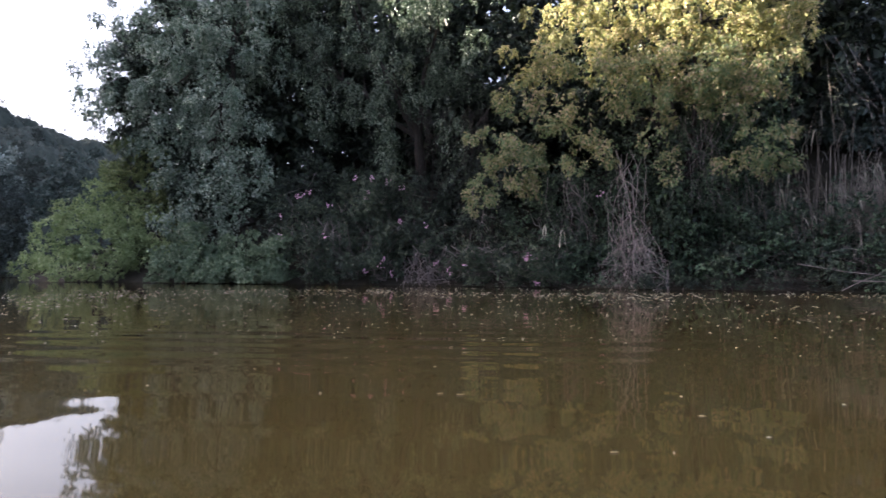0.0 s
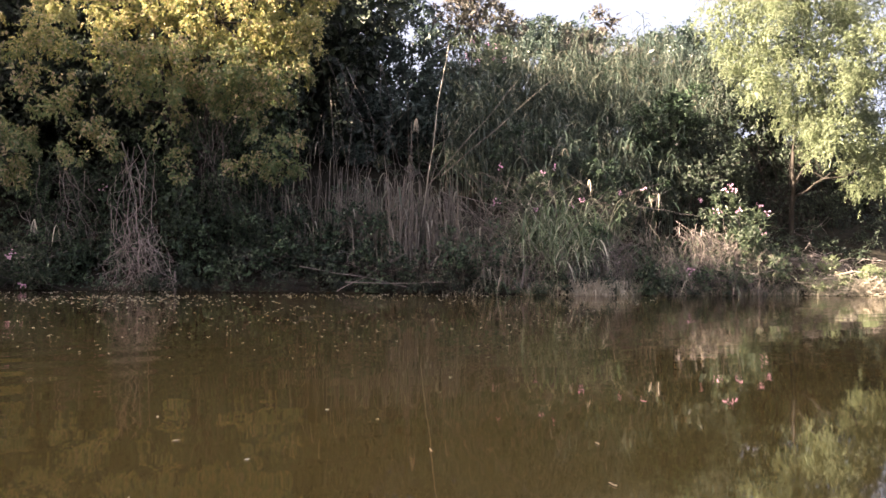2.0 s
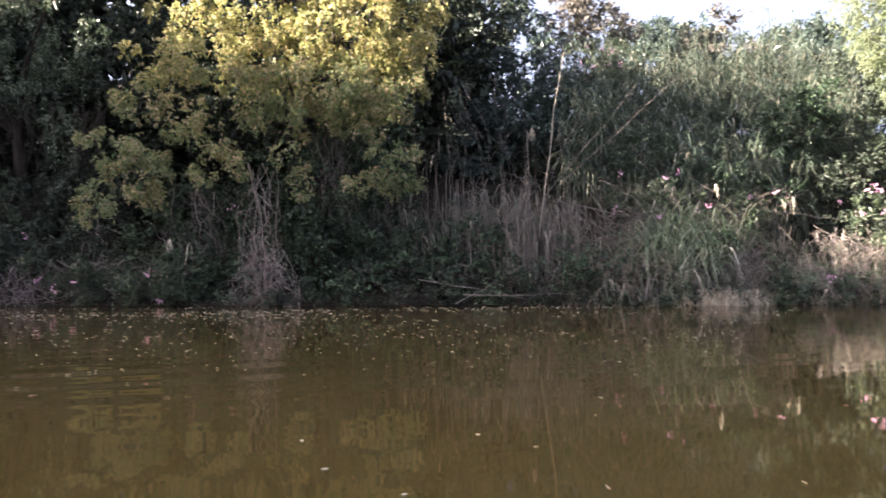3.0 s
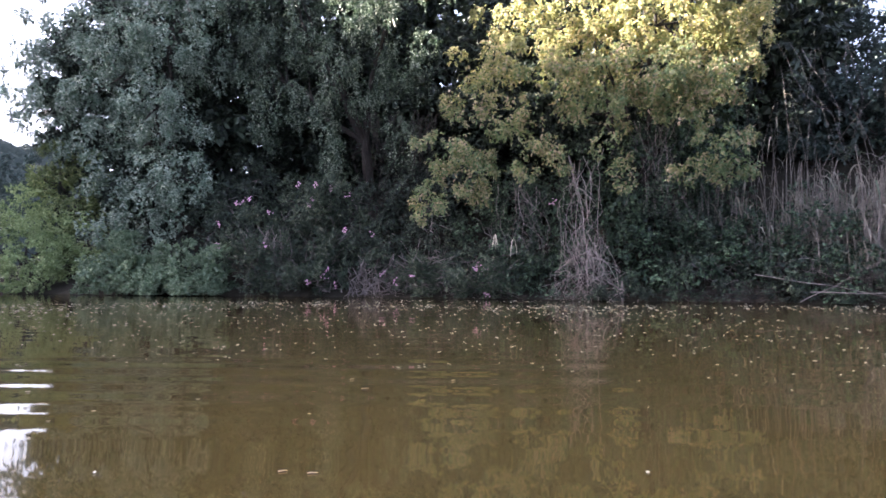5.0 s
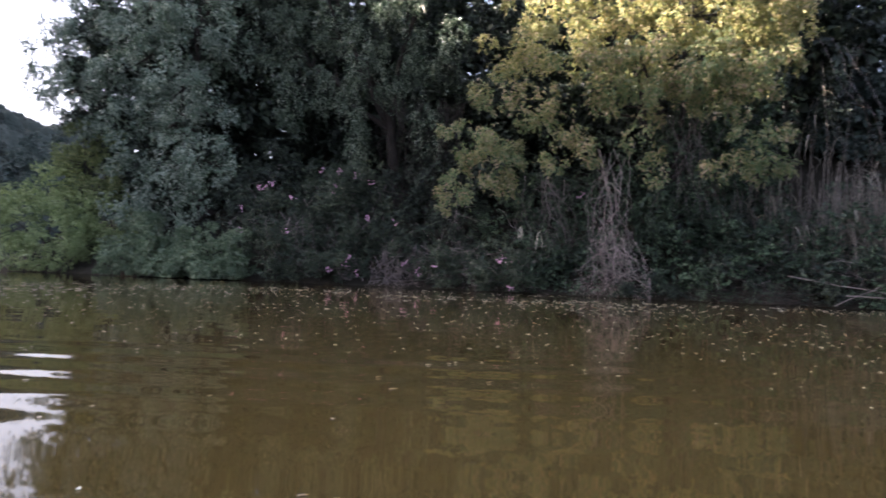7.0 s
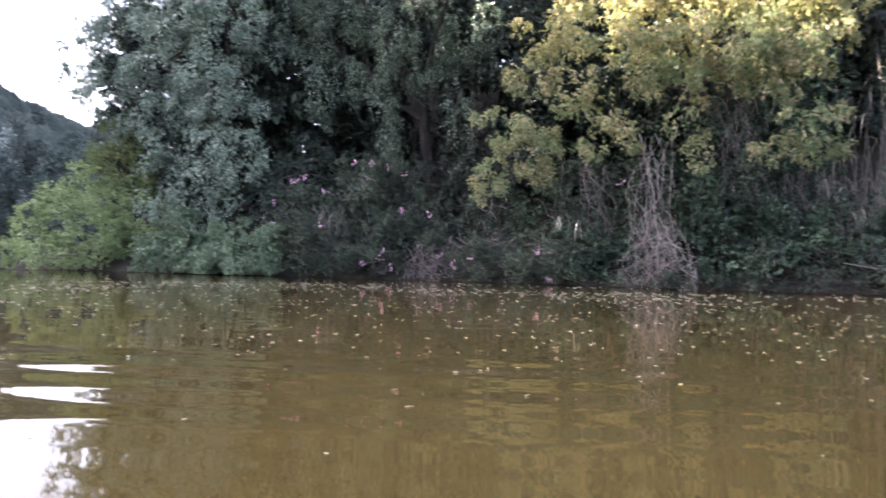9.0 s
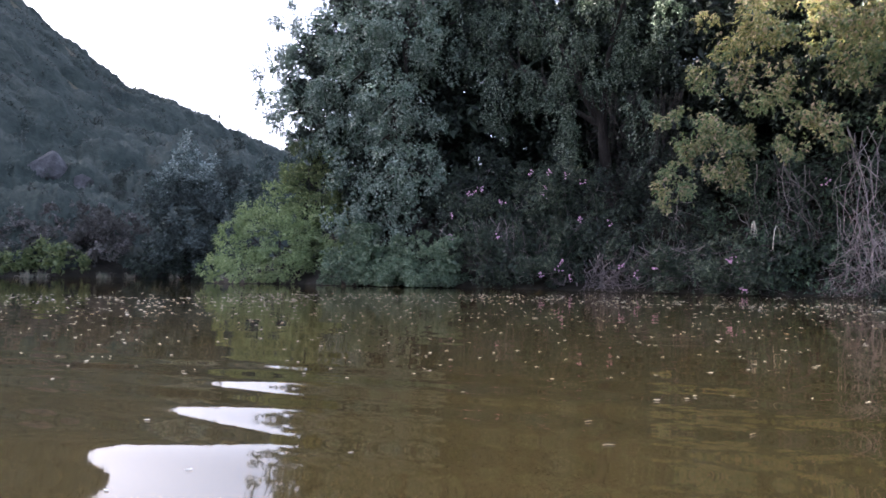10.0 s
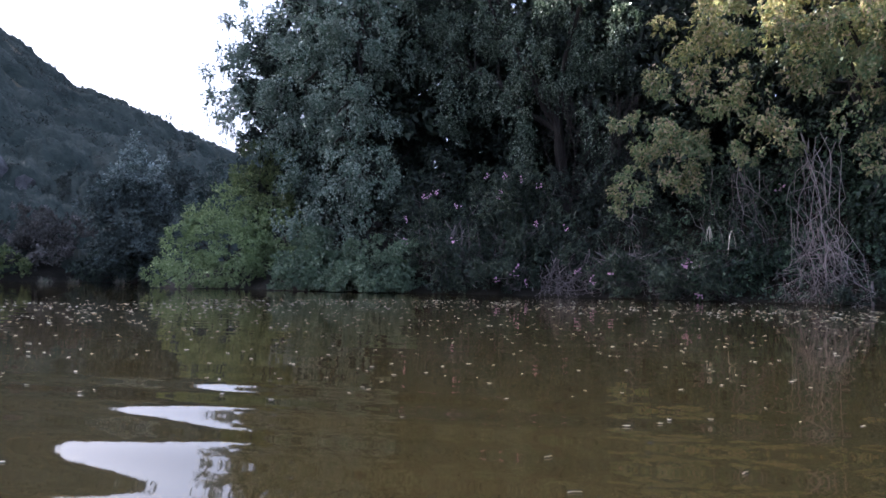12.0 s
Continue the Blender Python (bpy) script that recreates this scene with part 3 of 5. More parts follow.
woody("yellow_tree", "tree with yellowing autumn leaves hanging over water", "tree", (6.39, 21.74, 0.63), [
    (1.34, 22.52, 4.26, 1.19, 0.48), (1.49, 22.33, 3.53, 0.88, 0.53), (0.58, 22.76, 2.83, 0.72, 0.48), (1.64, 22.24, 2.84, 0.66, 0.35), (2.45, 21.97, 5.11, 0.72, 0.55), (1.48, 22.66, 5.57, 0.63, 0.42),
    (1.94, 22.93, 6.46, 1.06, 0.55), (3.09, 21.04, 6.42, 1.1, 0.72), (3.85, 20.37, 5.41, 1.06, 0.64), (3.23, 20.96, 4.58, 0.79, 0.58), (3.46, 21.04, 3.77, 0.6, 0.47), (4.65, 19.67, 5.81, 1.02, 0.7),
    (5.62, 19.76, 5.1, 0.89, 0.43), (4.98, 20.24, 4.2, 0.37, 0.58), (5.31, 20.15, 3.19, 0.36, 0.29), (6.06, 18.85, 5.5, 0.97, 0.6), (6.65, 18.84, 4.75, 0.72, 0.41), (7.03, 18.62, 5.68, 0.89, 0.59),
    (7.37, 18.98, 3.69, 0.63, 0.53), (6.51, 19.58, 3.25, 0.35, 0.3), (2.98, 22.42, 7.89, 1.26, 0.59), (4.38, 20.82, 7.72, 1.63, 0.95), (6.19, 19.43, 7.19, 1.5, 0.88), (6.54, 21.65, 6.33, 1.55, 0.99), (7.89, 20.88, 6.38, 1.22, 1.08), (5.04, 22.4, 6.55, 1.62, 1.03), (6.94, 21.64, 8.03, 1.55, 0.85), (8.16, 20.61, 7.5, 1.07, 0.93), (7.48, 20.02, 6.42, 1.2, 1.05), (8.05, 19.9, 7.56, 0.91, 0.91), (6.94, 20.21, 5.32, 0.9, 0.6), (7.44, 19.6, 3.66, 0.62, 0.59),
    # unseen upper crown, added so its shadow falls across the reed slope
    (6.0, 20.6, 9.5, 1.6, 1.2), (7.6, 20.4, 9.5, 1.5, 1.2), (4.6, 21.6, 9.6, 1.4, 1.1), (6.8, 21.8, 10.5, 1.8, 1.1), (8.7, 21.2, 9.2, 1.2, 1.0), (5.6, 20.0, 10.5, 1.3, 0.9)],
    M_YELLOW, M_BARK, 4, 0.2, 22, 9, 0.22, 0.088, 0.042, 0.7, clump=0.22, per_clump=22, depth=0.22, core=0.25, core_leaf=1.6, toss=0.7, hang=0.15, trailing=60, longest=0.55, crown_top=M_GOLD_LIT, top_above=6.0, top_label="upper autumn foliage with sunlight painted in as gold")
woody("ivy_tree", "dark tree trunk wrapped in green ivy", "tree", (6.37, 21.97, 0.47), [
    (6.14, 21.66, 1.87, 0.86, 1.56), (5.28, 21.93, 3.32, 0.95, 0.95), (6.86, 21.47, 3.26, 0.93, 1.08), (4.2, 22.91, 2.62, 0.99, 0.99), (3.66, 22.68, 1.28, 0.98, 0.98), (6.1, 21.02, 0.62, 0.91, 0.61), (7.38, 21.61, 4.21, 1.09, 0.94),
    # hidden lobes added to stop sun passing under the yellow crown
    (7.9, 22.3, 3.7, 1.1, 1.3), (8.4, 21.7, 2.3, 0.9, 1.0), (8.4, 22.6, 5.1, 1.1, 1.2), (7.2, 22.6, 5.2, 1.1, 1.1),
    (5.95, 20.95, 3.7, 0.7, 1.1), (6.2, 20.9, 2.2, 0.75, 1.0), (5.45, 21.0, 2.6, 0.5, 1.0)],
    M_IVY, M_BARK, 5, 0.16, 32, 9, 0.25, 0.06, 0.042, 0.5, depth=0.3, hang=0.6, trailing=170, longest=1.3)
woody("background_tree", "tree behind the yellow tree with shade-dark leaves", "tree", (9.7, 26.82, 1.62), [
    # some high lobes out of view are added to shade the reeds
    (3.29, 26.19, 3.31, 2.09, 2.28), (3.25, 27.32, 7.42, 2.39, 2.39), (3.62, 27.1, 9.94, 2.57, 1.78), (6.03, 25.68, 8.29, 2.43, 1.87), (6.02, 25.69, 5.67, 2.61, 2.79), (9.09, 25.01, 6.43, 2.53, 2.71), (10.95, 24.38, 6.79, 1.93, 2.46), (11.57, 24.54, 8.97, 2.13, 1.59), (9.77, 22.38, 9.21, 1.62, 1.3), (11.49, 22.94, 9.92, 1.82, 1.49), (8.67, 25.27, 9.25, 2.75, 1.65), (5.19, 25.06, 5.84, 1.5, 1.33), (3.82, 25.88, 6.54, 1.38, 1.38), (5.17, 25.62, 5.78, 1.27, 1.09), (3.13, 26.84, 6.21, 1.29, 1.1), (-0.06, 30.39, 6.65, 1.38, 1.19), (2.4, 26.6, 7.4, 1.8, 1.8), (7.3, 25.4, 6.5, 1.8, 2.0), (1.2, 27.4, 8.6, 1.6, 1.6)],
    M_SHADED, M_BARK, 6, 0.22, 7, 6, 0.4, 0.15, 0.075, 0.5, core=0.4, core_leaf=2.6)
woody("willow_bush", "broad light green willow bush on the water edge", "bush", (-14.15, 30.18, 0.66), [
    (-16.24, 28.85, 0.49, 0.59, 0.41), (-15.81, 28.99, 1.09, 0.82, 0.73), (-15.30, 29.29, 1.87, 0.91, 0.86), (-15.08, 29.99, 2.69, 0.74, 0.65), (-14.01, 29.87, 2.65, 1.04, 0.95), (-14.67, 28.15, 0.68, 1.05, 0.57), (-13.59, 28.74, 0.96, 1.09, 0.78), (-14.14, 30.60, 3.63, 0.88, 0.79), (-12.96, 29.84, 2.06, 0.98, 0.85), (-12.37, 28.90, 0.90, 1.07, 0.69), (-11.87, 29.57, 1.56, 0.87, 0.91), (-14.47, 28.72, 1.37, 0.79, 0.66), (-13.17, 29.07, 1.68, 0.79, 0.61)],
    M_WILLOW, M_BARK, 7, 0.1, 30, 9, 0.2, 0.075, 0.036, 0.15, clump=0.26, per_clump=30, depth=0.14, core=0.5, core_leaf=1.7)
woody("olive_bush", "olive-green yellowing bush rising behind the willow bush", "bush", (-13.2, 31.0), [
    (-13.49, 31.02, 4.76, 0.88, 0.88), (-13.89, 30.72, 4.22, 0.79, 0.65), (-12.71, 31.16, 4.02, 0.83, 0.92), (-12.64, 30.54, 3.11, 1.00, 0.77), (-13.69, 31.15, 5.45, 0.42, 0.47), (-12.08, 30.34, 2.63, 0.76, 0.89), (-12.44, 31.50, 4.69, 0.60, 0.70)],
    M_OLIVE, M_BARK, 17, 0.1, 28, 9, 0.2, 0.08, 0.038, 0.2, clump=0.24, per_clump=24, depth=0.2, core=0.35, core_leaf=1.7)
woody("waterside_shrub", "low green leafy shrub over the water edge", "shrub", (-10.33, 28.35, 0.23), [
    (-10.38, 27.37, 0.54, 0.84, 0.56), (-9.1, 27.17, 0.74, 1, 0.72), (-9.78, 27.94, 1.47, 0.92, 0.62), (-8.3, 26.57, 0.35, 0.97, 0.35)],
    M_SHRUB, M_BARK, 8, 0.05, 44, 9, 0.16, 0.085, 0.045, 0.05, clump=0.17, per_clump=16, depth=0.12)
woody("waterside_shrub", "low green leafy shrub over the water edge", "shrub", (-7.11, 27.27, 0.25), [
    (-7.54, 26.65, 0.94, 0.88, 0.68), (-6.47, 26.29, 0.83, 0.73, 0.65), (-7.01, 26.14, 0.35, 1.15, 0.34)],
    M_SHRUB, M_BARK, 9, 0.05, 44, 9, 0.16, 0.085, 0.045, 0.05, clump=0.17, per_clump=16, depth=0.12)
# undergrowth in near-black leaf tones that imitate the bank's shade
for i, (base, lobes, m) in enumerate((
        ((-6.27, 27.98, 0.86), [(-6.62, 28.1, 3.23, 1.13, 0.93), (-5.59, 28.63, 4.01, 1.26, 1.05), (-7.02, 27.24, 1.94, 1, 0.8)], M_SHADED),
        ((-4, 26.57, 0.45), [(-3.93, 26.1, 0.83, 1.05, 0.67), (-3.18, 26.18, 1.41, 1.05, 0.86), (-4.54, 27.4, 2.85, 1.2, 1)], M_SHADED),
        ((-1.64, 26, 0.45), [(-1.61, 25.55, 1.2, 1.02, 0.93), (-2.08, 26.81, 3.19, 1.17, 1.17), (-0.68, 25.49, 1.94, 0.93, 1.11)], M_SHADED),
        ((0.77, 24.62, 0.46), [(0.6, 24.72, 2.08, 1.08, 1.08), (1.25, 23.57, 0.63, 1.02, 0.6), (0.06, 25.7, 3.45, 0.94, 1.12)], M_SHADED),
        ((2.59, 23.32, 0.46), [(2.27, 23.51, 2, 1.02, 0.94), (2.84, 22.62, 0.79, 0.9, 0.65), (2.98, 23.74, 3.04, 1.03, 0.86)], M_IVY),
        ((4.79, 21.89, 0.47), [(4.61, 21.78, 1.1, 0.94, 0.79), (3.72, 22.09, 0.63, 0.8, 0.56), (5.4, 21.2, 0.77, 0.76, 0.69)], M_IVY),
        ((7.37, 20.41, 0.47), [(7.07, 20.36, 0.91, 0.88, 0.66), (7.93, 19.64, 0.62, 0.85, 0.49), (7.68, 21.22, 1.84, 1.07, 0.76)], M_SHADED),
        ((8.87, 19.87, 0.62), [(8.72, 19.53, 0.89, 0.84, 0.56), (9.41, 18.98, 0.75, 0.81, 0.48), (9.07, 20.63, 1.66, 1.04, 0.59)], M_SHADED))):
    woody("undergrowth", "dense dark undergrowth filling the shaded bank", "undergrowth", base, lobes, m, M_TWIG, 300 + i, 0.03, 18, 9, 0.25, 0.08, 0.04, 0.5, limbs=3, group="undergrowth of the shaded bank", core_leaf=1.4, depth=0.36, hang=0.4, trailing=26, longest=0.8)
rb = np.random.default_rng(88)
for a, z in (((-1.77, 27.8, 12.72), (-0.62, 25.89, 8.68)), ((-9.18, 30.49, 12.62), (-8.02, 29, 9.86))):
    o = np.array(hanging_tree.location)
    p = wander(rb, np.array(a) - o, np.array(z) - o, 8, 0.05)
    part("bare_limb", faces_mesh("bare_limb", *tubes(p[None], np.linspace(0.06, 0.025, 8)[None], 7), True), M_PALEBARK, hanging_tree, "pale bare limb")

# dark trees added behind the bank to close sky gaps between crowns
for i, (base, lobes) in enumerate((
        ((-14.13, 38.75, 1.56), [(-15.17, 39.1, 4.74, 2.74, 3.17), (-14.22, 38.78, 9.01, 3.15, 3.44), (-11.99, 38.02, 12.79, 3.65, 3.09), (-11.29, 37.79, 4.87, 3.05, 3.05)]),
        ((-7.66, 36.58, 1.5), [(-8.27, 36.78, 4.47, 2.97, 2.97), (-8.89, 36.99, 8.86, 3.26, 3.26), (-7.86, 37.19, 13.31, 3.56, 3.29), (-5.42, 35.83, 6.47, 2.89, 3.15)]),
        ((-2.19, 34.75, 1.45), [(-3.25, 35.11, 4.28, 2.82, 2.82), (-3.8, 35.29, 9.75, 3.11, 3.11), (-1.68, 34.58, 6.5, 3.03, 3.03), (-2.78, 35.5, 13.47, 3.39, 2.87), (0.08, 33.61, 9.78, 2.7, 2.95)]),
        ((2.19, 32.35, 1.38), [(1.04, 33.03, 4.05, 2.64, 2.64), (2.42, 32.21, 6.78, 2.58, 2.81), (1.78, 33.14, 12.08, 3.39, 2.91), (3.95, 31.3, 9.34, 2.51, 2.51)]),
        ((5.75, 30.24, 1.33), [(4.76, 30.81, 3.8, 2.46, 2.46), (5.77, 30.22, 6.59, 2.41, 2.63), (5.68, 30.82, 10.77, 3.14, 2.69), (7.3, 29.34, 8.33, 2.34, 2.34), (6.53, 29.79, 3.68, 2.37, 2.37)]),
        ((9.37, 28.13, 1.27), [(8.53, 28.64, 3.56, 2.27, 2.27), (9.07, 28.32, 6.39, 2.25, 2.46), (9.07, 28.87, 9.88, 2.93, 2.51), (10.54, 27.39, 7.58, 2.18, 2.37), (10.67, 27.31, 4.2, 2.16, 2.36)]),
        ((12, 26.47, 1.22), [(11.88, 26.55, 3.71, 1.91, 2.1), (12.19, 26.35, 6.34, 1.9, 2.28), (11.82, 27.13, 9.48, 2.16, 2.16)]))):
    woody("background_tree", "tall dark backing tree added behind the bank", "tree", base, lobes, M_SHADED, M_BARK, 700 + i, 0.2, 3.4, 5, 0.5, 0.40, 0.26, 0.4, core=0.9, core_leaf=1.6,
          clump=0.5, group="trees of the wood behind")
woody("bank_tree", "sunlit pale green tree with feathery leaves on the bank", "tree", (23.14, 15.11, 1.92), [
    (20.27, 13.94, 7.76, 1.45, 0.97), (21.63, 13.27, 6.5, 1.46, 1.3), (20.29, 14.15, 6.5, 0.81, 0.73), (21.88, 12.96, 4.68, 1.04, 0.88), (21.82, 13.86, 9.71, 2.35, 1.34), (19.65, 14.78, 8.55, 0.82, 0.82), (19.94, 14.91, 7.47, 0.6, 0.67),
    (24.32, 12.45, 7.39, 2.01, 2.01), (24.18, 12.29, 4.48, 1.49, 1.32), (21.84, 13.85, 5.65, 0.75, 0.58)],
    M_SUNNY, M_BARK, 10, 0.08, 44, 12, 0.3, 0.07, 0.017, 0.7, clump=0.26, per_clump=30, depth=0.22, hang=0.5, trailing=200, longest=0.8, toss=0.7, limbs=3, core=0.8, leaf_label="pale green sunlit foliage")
woody("background_tree", "dark blue-green tree with sky showing through its crown", "tree", (15.07, 29.11, 7.68), [
    (14.54, 28.17, 11.15, 1.61, 1.61), (12.8, 28.16, 9.69, 1.56, 1.78), (15.24, 27.97, 9.11, 1.38, 1.38), (12.78, 29.27, 12.07, 2.07, 1.61), (17.15, 28.5, 11.96, 0.97, 0.97), (12.8, 27.06, 7.24, 1.93, 1.5), (15.61, 26.76, 7.53, 1.56, 1.34), (16.48, 26.5, 9.42, 1.35, 1.35), (13.03, 24.72, 5.8, 2, 1.2), (16.57, 25.37, 7.17, 1.31, 1.31), (14.07, 22.97, 6.31, 0.97, 0.87), (15.77, 23.41, 7.32, 0.91, 0.81)],
    M_BLUE, M_BARK, 11, 0.2, 15, 9, 0.4, 0.12, 0.06, 0.5, core=0.7, core_leaf=2.2, hang=0.3)
woody("background_tree", "grey leafy tree on top of the bank", "tree", (19.19, 26.79, 9.91), [
    (18.41, 25.92, 11.21, 0.92, 1.04), (17.61, 26.16, 10.2, 0.91, 0.91), (20.15, 26.5, 10.97, 0.96, 0.72), (18.84, 27.99, 12.88, 0.98, 0.98)],
    M_RUSSET, M_BARK, 12, 0.12, 16, 9, 0.3, 0.11, 0.05, 0.3, core=0.8)
for i, (lobes, m) in enumerate((([(27.47, 32.56, 13.24, 1.84, 0.86), (30.02, 32.67, 14.01, 1.58, 0.82), (25.61, 32.18, 12.84, 1.19, 0.65), (24.66, 29.25, 10.82, 2.47, 0.99)], M_BLUE),
                                ([(33.95, 34.44, 15.63, 1.03, 0.82), (30.18, 31.5, 13.11, 1.86, 0.87), (27.64, 28.09, 10.71, 2.5, 1)], M_RUSSET),
                                ([(34.24, 29.94, 13.62, 1.89, 0.69), (35.55, 28.33, 13.61, 1.55, 0.81), (32.97, 30.43, 13.16, 1.88, 0.82), (30.68, 25.82, 10.78, 2.76, 0.99)], M_BLUE))):
    woody("background_tree", ("grey-green", "reddish-brown", "dull green")[i] + " tree tips on the rise behind reeds", "tree", lobes[0][:2], lobes, m, M_BARK, 20 + i, 0.12, 9, 8, 0.4, 0.15, 0.07, 0.3, core=0.8)
woody("waterside_shrub", "round dark green shrub among the reeds", "shrub", (19.83, 17.36, 4.07), [
    (19.18, 16.9, 5.28, 0.88, 0.79), (20.05, 16.86, 5.91, 0.71, 0.62), (18.61, 17.07, 4.63, 0.61, 0.52)], M_IVY, M_BARK, 13, 0.05, 34, 9, 0.2, 0.08, 0.045, 0.3)
# dark backing added where sky showed through the reeds
woody("background_tree", "dark backing thicket added on the rise behind the reeds", "thicket", (25.02, 25.81, 8.28), [
    (20.9, 26.28, 8.11, 1.92, 1.68), (23.41, 25.88, 8.6, 1.98, 1.86), (25.63, 25.02, 8.59, 2.01, 1.88), (27.46, 23.77, 8.45, 2, 1.87), (28.54, 22.25, 8.29, 1.71, 1.71), (28.04, 20.24, 7.15, 1.61, 1.61), (18.78, 25.81, 7.29, 1.61, 1.38)],
    M_SHADED, M_BARK, 17, 0.1, 8, 8, 0.4, 0.16, 0.085, 0.4, core=1.0, core_leaf=1.8, limbs=3)
woody("waterside_shrub", "half-bare dark shrub in shade beside the reeds", "shrub", (19.56, 15.58, 1.82), [
    (19.29, 15.55, 2.56, 0.76, 0.86), (20.01, 15.66, 3.8, 0.71, 0.71), (19.43, 16.16, 3.55, 0.62, 0.62)], M_SHADED, M_BARK, 18, 0.04, 26, 8, 0.25, 0.08, 0.035, 0.4, core_leaf=1.8)
# dark leaf colour stands for the deep shade of the hollow
woody("background_tree", "dark thicket under the sunlit tree", "thicket", (27.77, 17.05, 3.2), [
    (25.65, 17.87, 4.59, 1.23, 1.44), (27.23, 16.71, 3.76, 1.63, 1.43), (29.4, 15.88, 4.03, 2.07, 1.86), (23.77, 18.6, 4.94, 1.12, 1.22), (24.89, 16.52, 2.62, 1.35, 0.97), (27.33, 15.58, 2.48, 1.38, 0.98), (27.38, 17.21, 5.49, 1.66, 1.25), (25.48, 17.94, 7.28, 1.24, 1.24), (25.61, 18.99, 6.75, 1.28, 1.06), (25.71, 16.75, 8.49, 1.4, 1.6), (27.42, 16.09, 9.62, 1.82, 1.82), (26.27, 19.83, 8.99, 1, 0.84), (26.92, 18.48, 6.17, 1.29, 0.86), (27.57, 18.23, 5.22, 1.29, 0.86), (27.36, 16.11, 6.75, 1.61, 1.21), (27.8, 15.39, 5.07, 1.59, 1.19)],
    M_SHADED, M_BARK, 14, 0.08, 14, 8, 0.35, 0.11, 0.05, 0.5)

for i in range(7):
    x, s = 9.5 + 1.5 * i, (3.5, 6.5, 9.5, 5.0)[i % 4]
    bx, by = x + 0.42 * s, float(np.interp(x, (5.3, 8.8, 14.5, 21.2, 60), (20.6, 18.6, 15, 13, -2))) + 0.91 * s
    bz = seat(bx, by)
    woody("undergrowth", "mixed green undergrowth on the reedy slope", "undergrowth", (bx, by), [(bx, by, bz + 0.45, 0.8, 0.6), (bx + 0.8, by - 0.3, bz + 0.3, 0.7, 0.5)],
          (M_IVY, M_OLEANDER, M_SHADED, M_RUSSET)[i % 4], M_TWIG, 330 + i, 0.03, 18, 8, 0.25, 0.08, 0.04, 0.3, limbs=2, group="undergrowth of the reedy slope", core_leaf=1.4)

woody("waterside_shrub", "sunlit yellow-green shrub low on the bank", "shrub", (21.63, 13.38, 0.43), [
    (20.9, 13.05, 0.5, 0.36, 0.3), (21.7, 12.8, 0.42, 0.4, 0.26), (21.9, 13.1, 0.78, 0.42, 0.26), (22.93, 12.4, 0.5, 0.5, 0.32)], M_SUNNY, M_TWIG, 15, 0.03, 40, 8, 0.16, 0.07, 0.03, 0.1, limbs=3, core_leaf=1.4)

woody("waterside_shrub", "dense brownish shrub shading the hollow behind it", "shrub", (20.7, 15.6), [
    (20.4, 15.35, 2.2, 0.9, 1.2), (20.7, 15.7, 3.9, 1.0, 1.1), (21.2, 16.4, 3.1, 0.9, 1.1), (21.2, 16.9, 5.3, 1.1, 0.9), (20.1, 15.1, 1.6, 0.6, 0.8)],
    M_SHADED, M_BARK, 19, 0.05, 24, 8, 0.25, 0.08, 0.035, 0.6, core_leaf=1.8, hang=0.5, trailing=90, longest=1.2)
woody("undergrowth", "low dark undergrowth on the floor of the hollow", "undergrowth", (23.6, 15.0), [
    (22.3, 15.2, 1.5, 0.9, 0.5), (23.6, 14.75, 1.4, 0.9, 0.5), (24.9, 14.35, 1.4, 0.9, 0.5), (23.2, 15.9, 2.3, 1.0, 0.6), (24.8, 15.4, 2.4, 1.0, 0.6), (26.1, 14.6, 2.0, 1.0, 0.6)],
    M_SHADED, M_TWIG, 345, 0.03, 22, 8, 0.25, 0.08, 0.035, 0.5, limbs=2, core_leaf=1.4)
rw = np.random.default_rng(64)
for i in range(16):          # weeds among the dry stems
    x, q = rw.uniform(11.5, 19.5), rw.uniform(0.2, 2.2)
    bx, by = x + 0.42 * q, float(np.interp(x, (5.3, 8.8, 14.5, 21.2, 60), (20.6, 18.6, 15, 13, -2))) + 0.91 * q
    bz, r = seat(bx, by), rw.uniform(0.28, 0.5)
    woody("weed", "leafy green weed among dry stems on the bank", "weed", (bx, by), [(bx, by, bz + r * 0.7, r, r * 0.8), (bx + r, by - 0.1, bz + r * 0.5, r * 0.7, r * 0.6)],
          (M_SHRUB, M_IVY, M_OLEANDER, M_IVY)[i % 4], M_TWIG, 640 + i, 0.012, 50, 8, 0.16, 0.07, 0.03, 0.1, limbs=1, group="weeds on the bank", core_leaf=1.2, clump=0.12)

